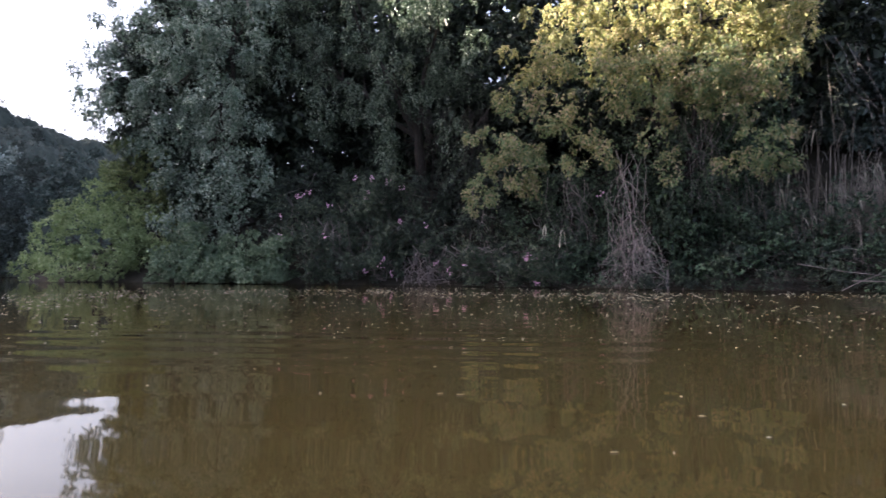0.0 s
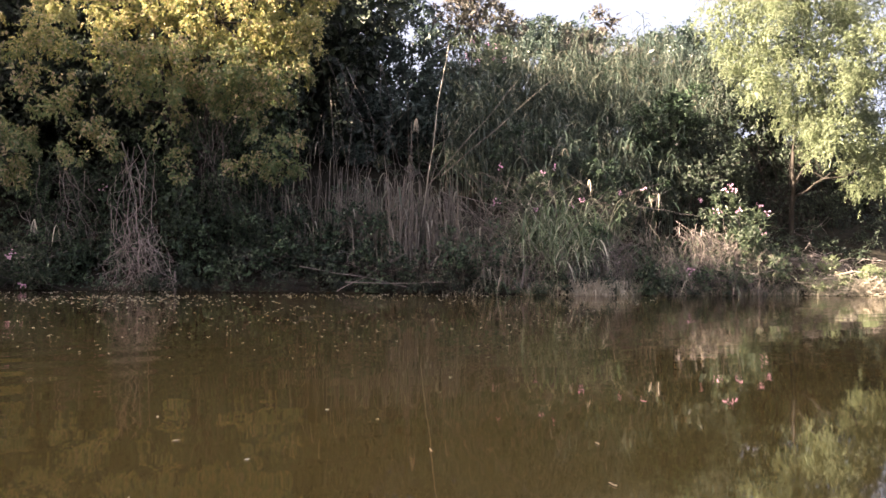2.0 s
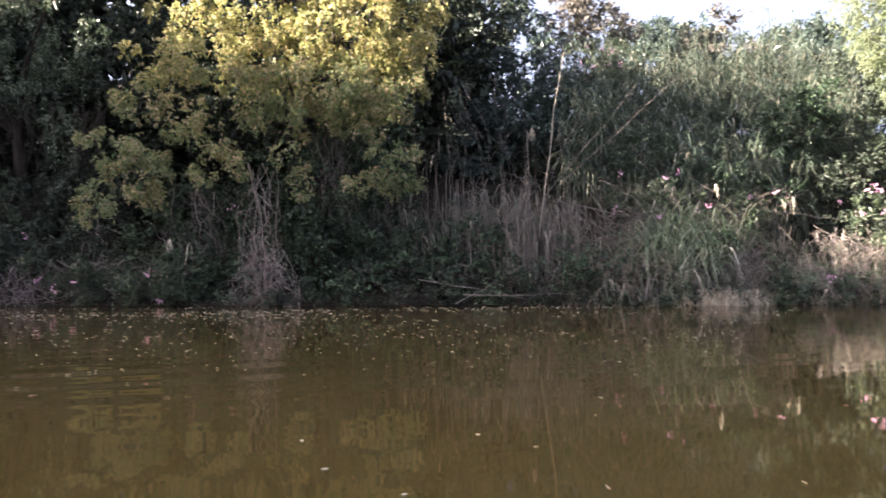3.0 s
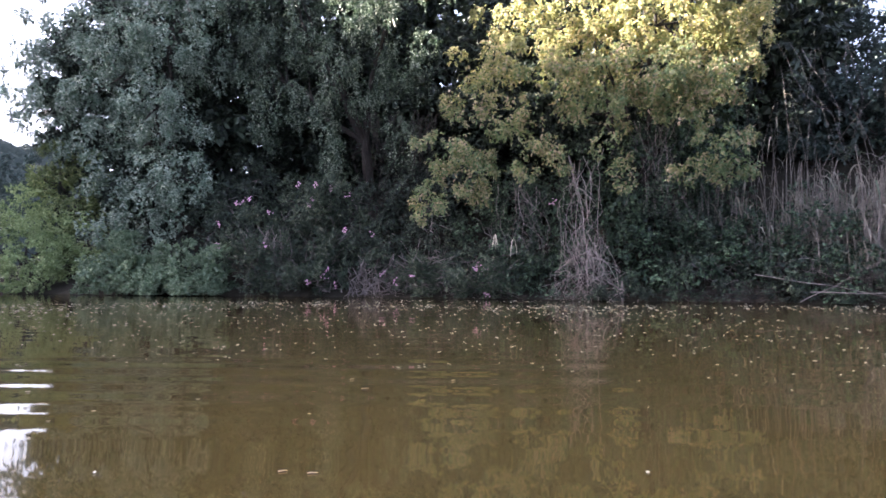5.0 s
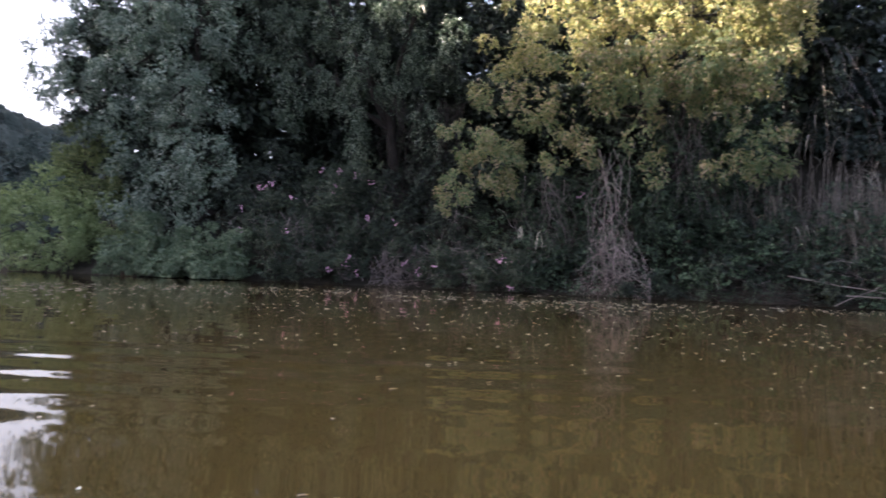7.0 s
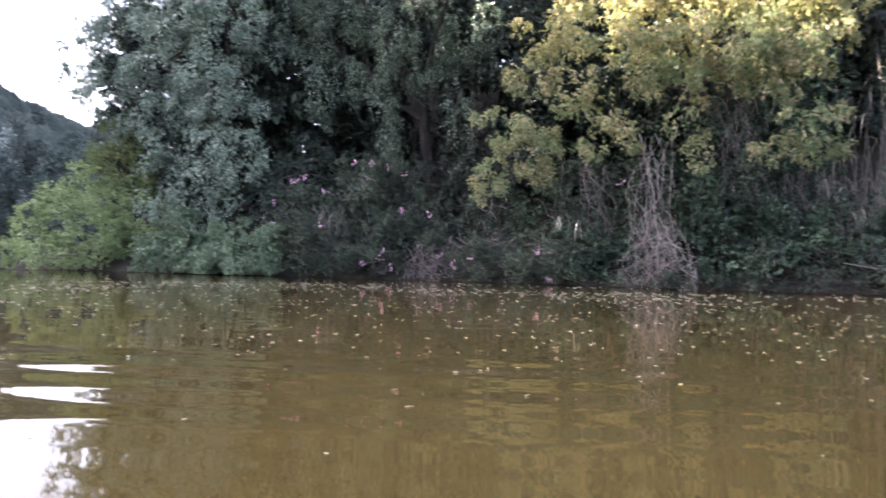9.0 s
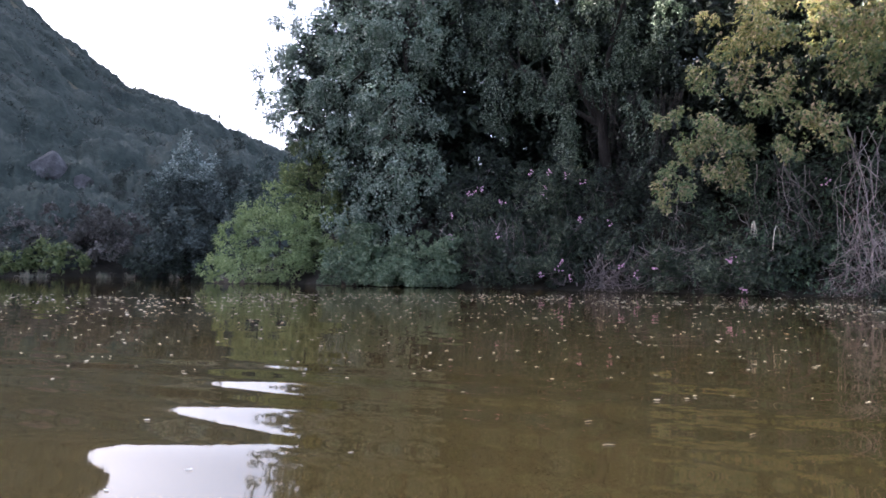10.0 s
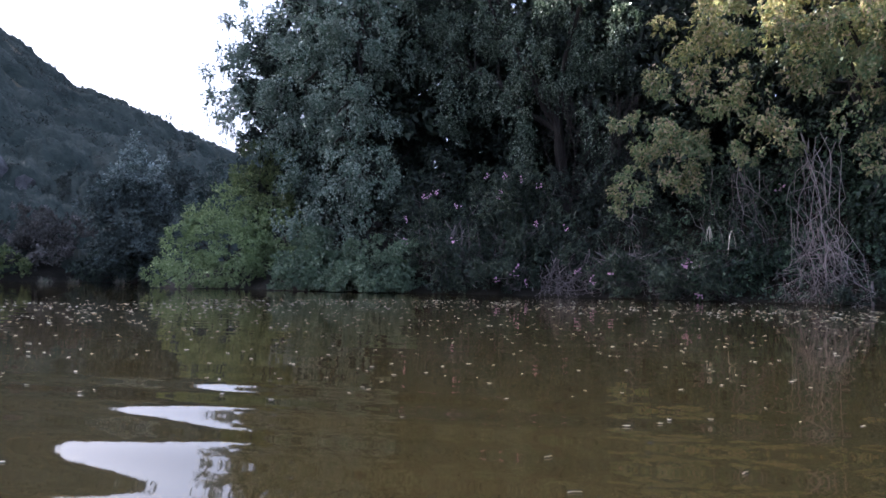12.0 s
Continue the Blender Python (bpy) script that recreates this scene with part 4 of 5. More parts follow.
# creeping plants low on the bank
for i, (base, lobes) in enumerate((
        ((7.88, 20, 0.55), [(7.33, 20.21, 0.85, 0.9, 0.75), (8.4, 19.71, 1.01, 0.9, 0.68), (8.08, 20.55, 1.64, 0.93, 0.7)]),
        ((9.68, 18.92, 0.57), [(9.26, 19.08, 0.87, 0.82, 0.67), (10.1, 18.44, 0.72, 0.82, 0.6), (10.06, 19.34, 1.65, 0.93, 0.62)]),
        ((12.22, 17.32, 0.74), [(11.91, 17.4, 1.04, 0.82, 0.6), (12.79, 16.85, 1.12, 0.75, 0.6), (11.11, 17.8, 0.73, 0.67, 0.59)]),
        ((15.15, 18.54, 4), [(14.68, 18.24, 4.43, 0.66, 0.5), (16.05, 18.05, 4.53, 0.68, 0.51)]),
        ((16.98, 17.12, 3.47), [(16.64, 16.78, 3.58, 0.66, 0.46), (17.69, 16.25, 2.94, 0.66, 0.46)]),
        ((17.58, 14.96, 1.1), [(16.37, 14.88, 0.62, 0.68, 0.39), (18.02, 14.39, 0.48, 0.69, 0.34)]),
        ((14.37, 15.96, 0.91), [(15.05, 15.83, 1.37, 0.51, 0.45), (13.37, 16.15, 0.53, 0.59, 0.38)]))):
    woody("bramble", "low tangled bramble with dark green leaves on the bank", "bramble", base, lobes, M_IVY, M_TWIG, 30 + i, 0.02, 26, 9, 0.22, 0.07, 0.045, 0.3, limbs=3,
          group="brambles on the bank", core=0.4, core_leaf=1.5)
# row of dark leaf colour giving the bank foot its undercut shade
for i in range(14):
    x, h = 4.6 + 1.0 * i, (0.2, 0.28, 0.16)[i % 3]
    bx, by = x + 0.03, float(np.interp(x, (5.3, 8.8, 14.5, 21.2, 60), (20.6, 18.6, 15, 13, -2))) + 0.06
    woody("creeper", "creeping plant darkened like shade along the waterline", "creeper", (bx, by), [(bx, by, h, 0.5, h), (bx + 0.45, by - 0.22, h * 0.8, 0.4, h * 0.8)],
          (M_SHADED, M_SHADED, M_IVY)[i % 3], M_TWIG, 800 + i, 0.012, 40, 8, 0.2, 0.07, 0.035, 0.5, limbs=0, group="creepers along the waterline", core_leaf=1.4, clump=0.14)


# ---------------------------------------------------------------- oleanders
def flower_mesh():
    v = []
    for j in range(5):
        c, s = math.cos(j * 1.2566), math.sin(j * 1.2566)
        for dx, dy, dz in ((0, 0, 0), (0.019, -0.012, 0.006), (0.032, 0, 0.001), (0.021, 0.012, 0.007)):
            v.append((dx * c - dy * s, dx * s + dy * c, dz))
    return faces_mesh("flower", v, np.arange(20).reshape(5, 4))


FLOWER = flower_mesh()
FLOWER.materials.append(M_PINK)


def blossoms(top, points, seed):
    """Clusters of five-petalled flowers on a branched stalk."""
    rng = np.random.default_rng(seed)
    for p in points:
        p = np.array(p)
        o = p * (1 - 0.35 / np.linalg.norm(p)) - np.array(top.location)
        c = rng.normal(0, 0.05, (7, 3))
        paths = np.stack([np.tile(np.array([0, 0.05, -0.14]), (7, 1)), c * 0.5 - np.array([0, 0, 0.04]), c], 1)
        head = part("flower_head", faces_mesh("flower_head", *tubes(paths, np.full((7, 3), 0.003), 4)), M_OLEANDER, top, "head of pink oleander blossom")
        head.location = o
        for q in c:
            n = Vector(rng.normal(0, 0.6, 3) + np.array([-0.2, -1, 0.4]))
            ob = new("flower", FLOWER)
            ob.parent = head
            ob.matrix_basis = Matrix.Translation(q) @ n.to_track_quat("Z", "Y").to_matrix().to_4x4() @ pose(0, 0, 0, 0, 0, rng.uniform(0, 72))
            ob["label"] = "pink five-petalled flower"


def oleander(base, lobes, flowers, seed, label="oleander shrub with narrow dark leaves and pink flowers"):
    top = woody("oleander", label, "oleander", base, lobes, M_OLEANDER, M_TWIG, seed, 0.03, 26, 9, 0.22, 0.13, 0.028, 0.05, limbs=4, group="oleanders along the bank", core=0.3, core_leaf=1.3)
    blossoms(top, flowers, seed)
    rng = np.random.default_rng(seed + 500)
    w = np.mean([q[3] for q in lobes])
    n = 16
    ends = np.array([np.array(lobes[i % len(lobes)][:3]) + rng.normal(0, 0.35, 3) * lobes[i % len(lobes)][3] for i in range(n)]) - np.array(top.location)
    paths = np.array([wander(rng, (rng.normal(0, w * 0.35), rng.normal(0, 0.15), 0), e, 7, 0.05) for e in ends])
    for p in paths:
        part("stem", faces_mesh("stem", *tubes(p[None], np.linspace(0.018, 0.006, 7)[None], 5), True), M_TWIG, top, "grey bare stem")


oleander((-5, 26.68, 0.45), [(-5.44, 26.38, 2.19, 0.87, 0.87), (-4.32, 26.12, 1.79, 0.86, 1.05), (-5.09, 26.16, 1.02, 0.96, 0.76), (-3.67, 25.57, 0.64, 0.75, 0.52)],
         [(-5.65, 26.02, 2.97), (-5.24, 25.88, 3.09), (-5.45, 25.95, 3), (-6.3, 26.34, 2.34), (-4.63, 25.68, 1.58), (-6.31, 26.24, 1.6), (-4.57, 25.88, 2.69)], 41)
oleander((-3.02, 26.46, 0.65), [(-3.4, 26.37, 2.96, 0.87, 0.77), (-2.62, 26.33, 3.14, 0.77, 0.67), (-2.1, 25.82, 1.96, 0.75, 0.75), (-3.18, 26.18, 1.6, 0.96, 0.86)],
         [(-3.24, 25.87, 3.1), (-3.13, 26.06, 3.59), (-3.74, 26.26, 3.6), (-2.62, 25.89, 3.44), (-2.11, 25.28, 2.08), (-3.3, 25.89, 2.84), (-2.09, 25.71, 3.19)], 42)
oleander((-2.71, 25.37, 0.18), [(-2.87, 25.2, 0.55, 0.55, 0.37), (-2.5, 25.19, 0.73, 0.51, 0.37)], [(-3.23, 25.1, 0.44), (-2.61, 25, 0.8), (-2.34, 24.8, 0.37), (-2.75, 25.05, 0.64)], 43,
         "low oleander at the waterline with pink flowers")
oleander((0.24, 24.28, 0.28), [(-0.47, 24.49, 0.81, 0.8, 0.62), (0.58, 23.97, 1.16, 0.87, 0.78), (0.23, 23.74, 0.46, 0.86, 0.38)], [(-0.03, 23.78, 0.63), (-0.5, 24.06, 0.49), (-1.22, 25.15, 1.92), (-0.92, 24.53, 0.73)], 44)
oleander((2.07, 23.19, 0.3), [(1.57, 23.16, 0.97, 0.76, 0.59), (2.51, 22.6, 0.79, 0.74, 0.65), (2.02, 22.67, 0.46, 0.98, 0.36)], [(1.76, 22.6, 0.84), (2.01, 22.46, 0.82), (1.85, 22.55, 0.92), (3.93, 22.51, 2.67), (2.08, 22.41, 0.14)], 45)
oleander((19.66, 14.34, 0.81), [(19.11, 14.28, 2.22, 0.47, 0.63), (19.79, 13.97, 1.6, 0.63, 0.63), (18.89, 14.13, 1.11, 0.7, 0.54), (20.06, 13.56, 0.97, 0.55, 0.44)],
         [(18.76, 14.28, 2.97), (19.07, 14.19, 2.95), (18.93, 14.23, 3.06), (18.45, 14.26, 2.33), (19.09, 14.07, 2.38), (20.23, 14.17, 2.59), (20.44, 14.11, 2.38), (19.76, 13.76, 1.76), (17.31, 14.27, 0.68)], 46,
         "oleander catching sun with pink flowers on the bank")
oleander((15.13, 16.57, 1.86), [(14.36, 16.63, 2.92, 0.52, 0.4), (16.38, 16.09, 2.52, 0.54, 0.38), (13.32, 17.28, 2.53, 0.46, 0.37)],
         [(14.49, 16.54, 3.5), (14.04, 16.61, 3.28), (16.41, 15.97, 2.82), (17.27, 15.93, 3), (12.98, 17.28, 2.46), (13.41, 17.66, 3.56), (14.89, 15.98, 2.56), (14.65, 16.05, 2.44), (13.81, 16.54, 2.3), (19.09, 15.39, 2.78)], 47)
oleander((17.78, 24.46, 8.68), [(17.45, 24.01, 8.85, 0.86, 0.64), (16.81, 24.2, 8.48, 0.64, 0.64)], [(17.16, 23.44, 9.09), (17.48, 23.34, 8.99), (16.63, 23.59, 9.11), (17.8, 23.24, 8.51), (16.38, 23.67, 8.54), (16.85, 23.53, 8.37), (17.38, 23.37, 8.54)], 48)


# ---------------------------------------------------------------- reeds, canes and grass
BANK_X, BANK_Y = (-60, -17.5, -11.3, -1.4, 5.3, 8.8, 14.5, 21.2, 60), (47, 30, 27.9, 24.6, 20.6, 18.6, 15, 13, -2)


def bank(x, s):
    """The place s metres inland of the waterline near x."""
    return x + 0.42 * s, float(np.interp(x, BANK_X, BANK_Y)) + 0.91 * s


def reed_clump(x, s, n, tall, seed, green=True, spread=0.6, lean=0.25, label="", blades=11, blade_material=None, blade_width=1.0, thick=1.0, blade_length=1.0):
    """A clump of reeds: jointed stalks and long arching blades."""
    rng = np.random.default_rng(seed)
    bx, by = bank(x, s)
    top = thing("reed_clump", (bx, by, seat(bx, by) - 0.05), label or ("tall grey-green giant reeds with arching blades" if green else "stand of dry straw-coloured broken canes"), "reeds",
                "reeds on the bank")
    k = 7
    t = np.linspace(0, 1, k)
    foot = np.stack([rng.normal(0, spread, n), rng.normal(0, spread * 0.7, n), np.zeros(n)], 1)
    h = tall * (rng.uniform(0.6, 1.1, n) if green else rng.uniform(0.3, 1.1, n))
    tip = rng.normal(0, lean, (n, 2)) * h[:, None]
    paths = np.zeros((n, k, 3))
    paths[..., :2] = foot[:, None, :2] + tip[:, None] * (t ** 1.7)[None, :, None]
    paths[..., 2] = h[:, None] * (t - 0.08 * t ** 3)
    radii = np.linspace(0.017, 0.007, k)[None] * rng.uniform(0.6, 1.4, (n, 1)) * thick
    for i in range(n):
        part("stalk", faces_mesh("stalk", *tubes(paths[i:i + 1], radii[i:i + 1], 4), True), M_REED if green else M_CANE, top)
    if blades:
        m = n * blades
        who = np.repeat(np.arange(n), blades)
        u = rng.uniform(0.35 if green else 0.2, 1.0, m)
        i = np.minimum((u * (k - 1)).astype(int), k - 2)
        fr = (u * (k - 1) - i)[:, None]
        a = paths[who, i] * (1 - fr) + paths[who, i + 1] * fr
        ang = rng.uniform(0, 6.283, m)
        out = np.stack([np.cos(ang), np.sin(ang), np.zeros(m)], 1)
        ln = rng.uniform(0.4, 0.95, m)[:, None, None] * (1 if green else 0.7) * blade_length
        q = np.linspace(0, 1, 5)[None, :, None]
        rise = rng.uniform(0.1, 1.0 if tall > 2.2 else 1.7, m)[:, None, None] * (1 if green else 0.3)
        bl = a[:, None] + out[:, None] * q * ln * 0.75 + np.array([0, 0, 1.0]) * ln * (rise * q - (1.0 if green else 1.2) * q ** 2.2)
        side = np.stack([-out[:, 1], out[:, 0], np.zeros(m)], 1)
        w = np.array([0.7, 1, 0.85, 0.5, 0.05])[None] * rng.uniform(0.03, 0.058, (m, 1)) * blade_width
        part("foliage", faces_mesh("foliage", *ribbons(bl, w, side)), blade_material or (M_REED if green else M_GRASS), top, kind="stuff")
    return top


def on_bank(bearing, s):
    """Along the waterline: where the strip s metres inland is met by a bearing (degrees right of ahead) from the landing."""
    for x in np.arange(4, 30, 0.1):
        p = bank(x, s)
        if math.degrees(math.atan2(p[0], p[1])) > bearing:
            return float(x)
    return 30.0


rs = np.random.default_rng(77)
for i in range(84):          # tall green reeds on the upper slope
    s = 3.2 + 8.8 * (i / 84) ** 0.85
    reed_clump(on_bank(rs.uniform(34, 52.5), s), s, 12, rs.uniform(2.0, 3.2) + 0.19 * s, 1000 + i, True, 0.55, 0.12, "", 12)
for i in range(7):           # the tallest reeds, standing over the skyline
    s = rs.uniform(8.2, 9.4)
    reed_clump(on_bank(38.6 + 1.1 * i, s), s, 6, rs.uniform(4.2, 5.2), 1600 + i, True, 0.45, 0.05, "tallest giant reeds standing over the skyline", 16)
for i in range(24):          # dry broken canes
    s = rs.uniform(1.2, 2.5)
    reed_clump(on_bank(19.5 + 0.62 * i, s), s + rs.uniform(-0.3, 0.1), 15, rs.uniform(1.5, 2.6), 140 + i, False, 0.38, 0.07, "", 1)
for i in range(9):           # tall reeds in the middle of the slope
    s = rs.uniform(2.4, 3.4)
    reed_clump(on_bank(41.5 + 0.8 * i, s), s, 9, rs.uniform(2.6, 3.6), 1300 + i, True, 0.4, 0.12, "", 11)
for i in range(6):           # thin bare stalks beside the yellow tree
    reed_clump(rs.uniform(7.2, 11.5), rs.uniform(2.6, 4.6), 7, rs.uniform(3.0, 4.4), 150 + i, False, 0.5, 0.2, "thin bare leaning stalks in shade", 1, None, 0.6, 0.6)
for i in range(18):          # young reeds at the water's edge
    s = rs.uniform(0.35, 1.5)
    reed_clump(on_bank(rs.normal(41.4, 1.25), s), s, 9, rs.uniform(1.1, 2.2), 1160 + i, True, 0.25, 0.16, "young green reeds with drooping blades", 9, M_YOUNG, 0.75, 1.0, 1.35)
for i in range(34):          # dead stalks among them
    reed_clump(rs.uniform(11.8, 19), rs.uniform(0.1, 1.9), 12, rs.uniform(0.7, 1.7), 1400 + i, False, 0.5, 0.24, "thin dry stalks standing and bent among young reeds", 4, None, 0.55)
for i in range(6):
    reed_clump(rs.uniform(16.5, 19.5), rs.uniform(2.2, 5), 12, rs.uniform(1.6, 3.2), 180 + i, False, 0.6, 0.14, "dry bent stalks under the sunlit tree", 3, None, 0.6)
for i in range(13):          # a close stand of dead canes above the weeds
    s = rs.uniform(1.3, 2.1)
    reed_clump(on_bank(26.0 + 0.58 * i, s), s, 20, rs.uniform(2.1, 2.7), 1700 + i, False, 0.3, 0.05, "close stand of upright dead canes over green weeds", 1)
reed_clump(10.2, 0.75, 30, 3.3, 1500, False, 0.17, 0.05, "upright sheaf of tall pale dry canes", 1)
reed_clump(10.45, 0.9, 16, 2.6, 1501, False, 0.25, 0.09, "upright sheaf of tall pale dry canes", 2)

GROWTH = {}


def grass_tuft(at, n, ln, seed, material, label, stuff=""):
    """Arching blades from one foot: a thing of its own, or part of a stretch of grass."""
    rng = np.random.default_rng(seed)
    ang = rng.uniform(0, 6.283, n)
    out = np.stack([np.cos(ang), np.sin(ang), np.zeros(n)], 1)
    le = ln * rng.uniform(0.5, 1.15, n)[:, None, None]
    q = np.linspace(0, 1, 5)[None, :, None]
    foot = np.stack([rng.normal(0, ln * 0.22, n), rng.normal(0, ln * 0.15, n), np.zeros(n)], 1)
    up = rng.uniform(0.5, 1.2, n)[:, None, None]
    p = foot[:, None] + out[:, None] * le * q * rng.uniform(0.2, 0.7, n)[:, None, None] + np.array([0, 0, 1.0]) * le * (up * q - 0.75 * q ** 2.4)
    side = np.stack([-out[:, 1], out[:, 0], np.zeros(n)], 1)
    w = np.array([0.8, 1, 0.9, 0.55, 0.05])[None] * rng.uniform(0.012, 0.026, (n, 1))
    z = max(seat(at[0], at[1]), 0.0) - 0.02
    if stuff:
        v, f = ribbons(p, w, side)
        GROWTH.setdefault(stuff, []).append((v + np.array([at[0], at[1], z]), f))
        return None
    return mesh_thing("grass_tuft", faces_mesh("grass_tuft", *ribbons(p, w, side)), material, (at[0], at[1], z), label, "grass", "grass along the bank")


def stretch(name, material, label):
    mesh_thing(name, faces_mesh(name, *join(GROWTH[name])), material, (0, 0, 0), label, "grass", kind="stuff")


for i in range(105):
    x = rs.uniform(10.5, 23)
    p = bank(x, rs.uniform(-0.05, 0.45))
    grass_tuft(p, 36, rs.uniform(0.35, 0.75), 2000 + i, M_GRASS, "", "waterside_grass")
for i in range(95):
    p = bank(rs.uniform(9, 20.5), rs.uniform(0.5, 4.5))
    grass_tuft(p, 42, rs.uniform(0.55, 1.25), 280 + i, M_GRASS, "", "slope_grass")
stretch("waterside_grass", M_GRASS, "green and straw-coloured grass along the waterline")
stretch("slope_grass", M_GRASS, "tall half-dry grass over the slope")
for p in ((14.0, 15.25), (14.45, 14.92), (14.9, 14.85)):
    grass_tuft((p[0] + 0.1, p[1] + 0.05), 340, 0.85, int(p[0] * 100), M_HUSK, "drooping tuft of bleached dry grass at the waterline")
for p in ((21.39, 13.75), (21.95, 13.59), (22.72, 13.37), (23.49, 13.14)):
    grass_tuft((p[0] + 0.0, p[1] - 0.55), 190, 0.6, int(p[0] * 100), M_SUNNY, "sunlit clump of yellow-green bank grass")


def stick(name, points, r0, r1, material, label, category="branch", seed=0, sway=0.02):
    """One crooked stick or cane through the given ends."""
    rng = np.random.default_rng(seed)
    a, b = np.array(points[0]), np.array(points[-1])
    p = wander(rng, (0, 0, 0), b - a, 9, sway)
    if len(points) == 3:
        t = np.linspace(0, 1, 9)[:, None]
        p = p + 4 * t * (1 - t) * (np.array(points[1]) - (a + b) / 2) * 1.0
    r = np.linspace(r0, r1, 9) * (1 + 0.12 * np.sin(np.arange(9) * 2.1))
    return mesh_thing(name, faces_mesh(name, *tubes(p[None], r[None], 7), True), material, a, label, category)


stick("mooring_post", [(5.3, 20.45, -0.3), (5.28, 20.45, 0.52)], 0.035, 0.028, M_TWIG, "short weathered wooden post standing in shallow water", "post", 1, 0.004)
stick("dead_stick", [(12.86, 16.04, -0.05), (12.95, 15.98, 0.78)], 0.03, 0.018, M_TWIG, "pale dead stick upright at the waterline", "stick", 2, 0.01)
stick("leaning_cane", [(12.23, 18.85, 3.31), (15.14, 17.23, 6.32)], 0.017, 0.009, M_CANE, "long pale dry cane leaning across the reeds", "cane", 3)
stick("leaning_cane", [(12.08, 19.39, 3.03), (14.3, 17.98, 6.17)], 0.015, 0.008, M_CANE, "long pale dry cane leaning across the reeds", "cane", 4)
stick("tall_cane", [(11.46, 18.68, 1.83), (11.78, 18.48, 4.66), (12.07, 18.29, 6.96)], 0.010, 0.014, M_HUSK, "tall dead cane with sunlit husk at its tip", "cane", 5)
stick("tall_cane", [(11.09, 18.47, 0.89), (11.02, 18.52, 4.66)], 0.014, 0.010, M_CANE, "tall dead cane with a drooping dry head", "cane", 6)
for i, (a, b) in enumerate((((8, 18.95, 0.67), (10.24, 17.36, 0.18)), ((8.7, 18.22, 0.05), (10.52, 17.84, 1.05)), ((8.88, 18.11, 0.28), (11.21, 16.64, 0.27)),
                            ((11.63, 17.8, 2.47), (13.11, 16.54, 1.49)), ((11.99, 17.8, 2.65), (13.8, 16.43, 2.11)), ((15.29, 15.64, 2.13), (15.94, 14.68, 0.62)),
                            ((16.27, 15.57, 2.48), (18.48, 14.91, 2.23)), ((12.36, 17.01, 1.78), (13.49, 15.86, 0.89)))):
    stick("fallen_cane", [a, b], 0.011, 0.006, M_TWIG, "fallen dry cane lying over the bank plants", "cane", 60 + i)


def husks(at, n, ln, seed, label):
    """Pale dead leaves hanging in a bunch."""
    rng = np.random.default_rng(seed)
    ang = rng.uniform(0, 6.283, n)
    out = np.stack([np.cos(ang), np.sin(ang), np.zeros(n)], 1)
    q = np.linspace(0, 1, 5)[None, :, None]
    le = ln * rng.uniform(0.5, 1.1, n)[:, None, None]
    p = out[:, None] * np.sqrt(q) * le * 0.22 - np.array([0, 0, 1.0]) * le * q ** 1.2
    w = np.array([0.6, 1, 0.9, 0.6, 0.1])[None] * rng.uniform(0.012, 0.028, (n, 1))
    return mesh_thing("dead_frond", faces_mesh("dead_frond", *ribbons(p, w, np.stack([-out[:, 1], out[:, 0], np.zeros(n)], 1))), M_HUSK, at, label, "dead frond")


husks((11.12, 18.45, 4.77), 26, 0.42, 1, "bunch of bleached leaves drooping from a cane tip")
husks((10.86, 18.4, 2.02), 5, 0.9, 2, "long pale husk hanging from a dead cane")
husks((2.2, 21.5, 1.74), 9, 0.46, 3, "pale dead fronds hanging in the shade")
husks((2.66, 21.3, 1.62), 6, 0.55, 4, "pale dead fronds hanging in the shade")
husks((14.97, 15.74, 3.11), 5, 0.4, 5, "bleached bent reed leaves on the bank")
husks((14.05, 16.27, 3.1), 5, 0.4, 6, "bleached bent reed leaves on the bank")
husks((17.01, 15.13, 2.8), 5, 0.5, 7, "bleached bent reed leaves on the bank")


def twig_bunch(name, label, tops, feet, n, seed, material=M_TWIG, r=0.012, forks=3, sag=0.15):
    """Many thin crooked branches from an upper line of points to a lower one, with side twigs."""
    rng = np.random.default_rng(seed)
    tops, feet = np.array(tops), np.array(feet)
    o = feet.mean(0)
    paths, radii = [], []
    for _ in range(n):
        u, w = rng.random(2)
        a = tops[0] * (1 - u) + tops[-1] * u + rng.normal(0, 0.12, 3)
        b = feet[0] * (1 - w) + feet[-1] * w + rng.normal(0, 0.12, 3)
        b[2] = max(b[2], 0.02)
        p = wander(rng, a - o, b - o, 8, sag)
        paths.append(p)
        radii.append(np.linspace(r, r * 0.35, 8) * rng.uniform(0.6, 1.4))
        for _ in range(forks):
            s = p[rng.integers(2, 7)]
            e = s + rng.normal(0, 0.22, 3) + np.array([0, 0, -0.3])
            e[2] = max(e[2], 0.02 - o[2])
            paths.append(wander(rng, s, e, 8, 0.04))
            radii.append(np.linspace(r * 0.45, r * 0.2, 8))
    return mesh_thing(name, faces_mesh(name, *tubes(np.array(paths), np.array(radii), 4), True), material, o, label, "dead branches", kind="stuff")


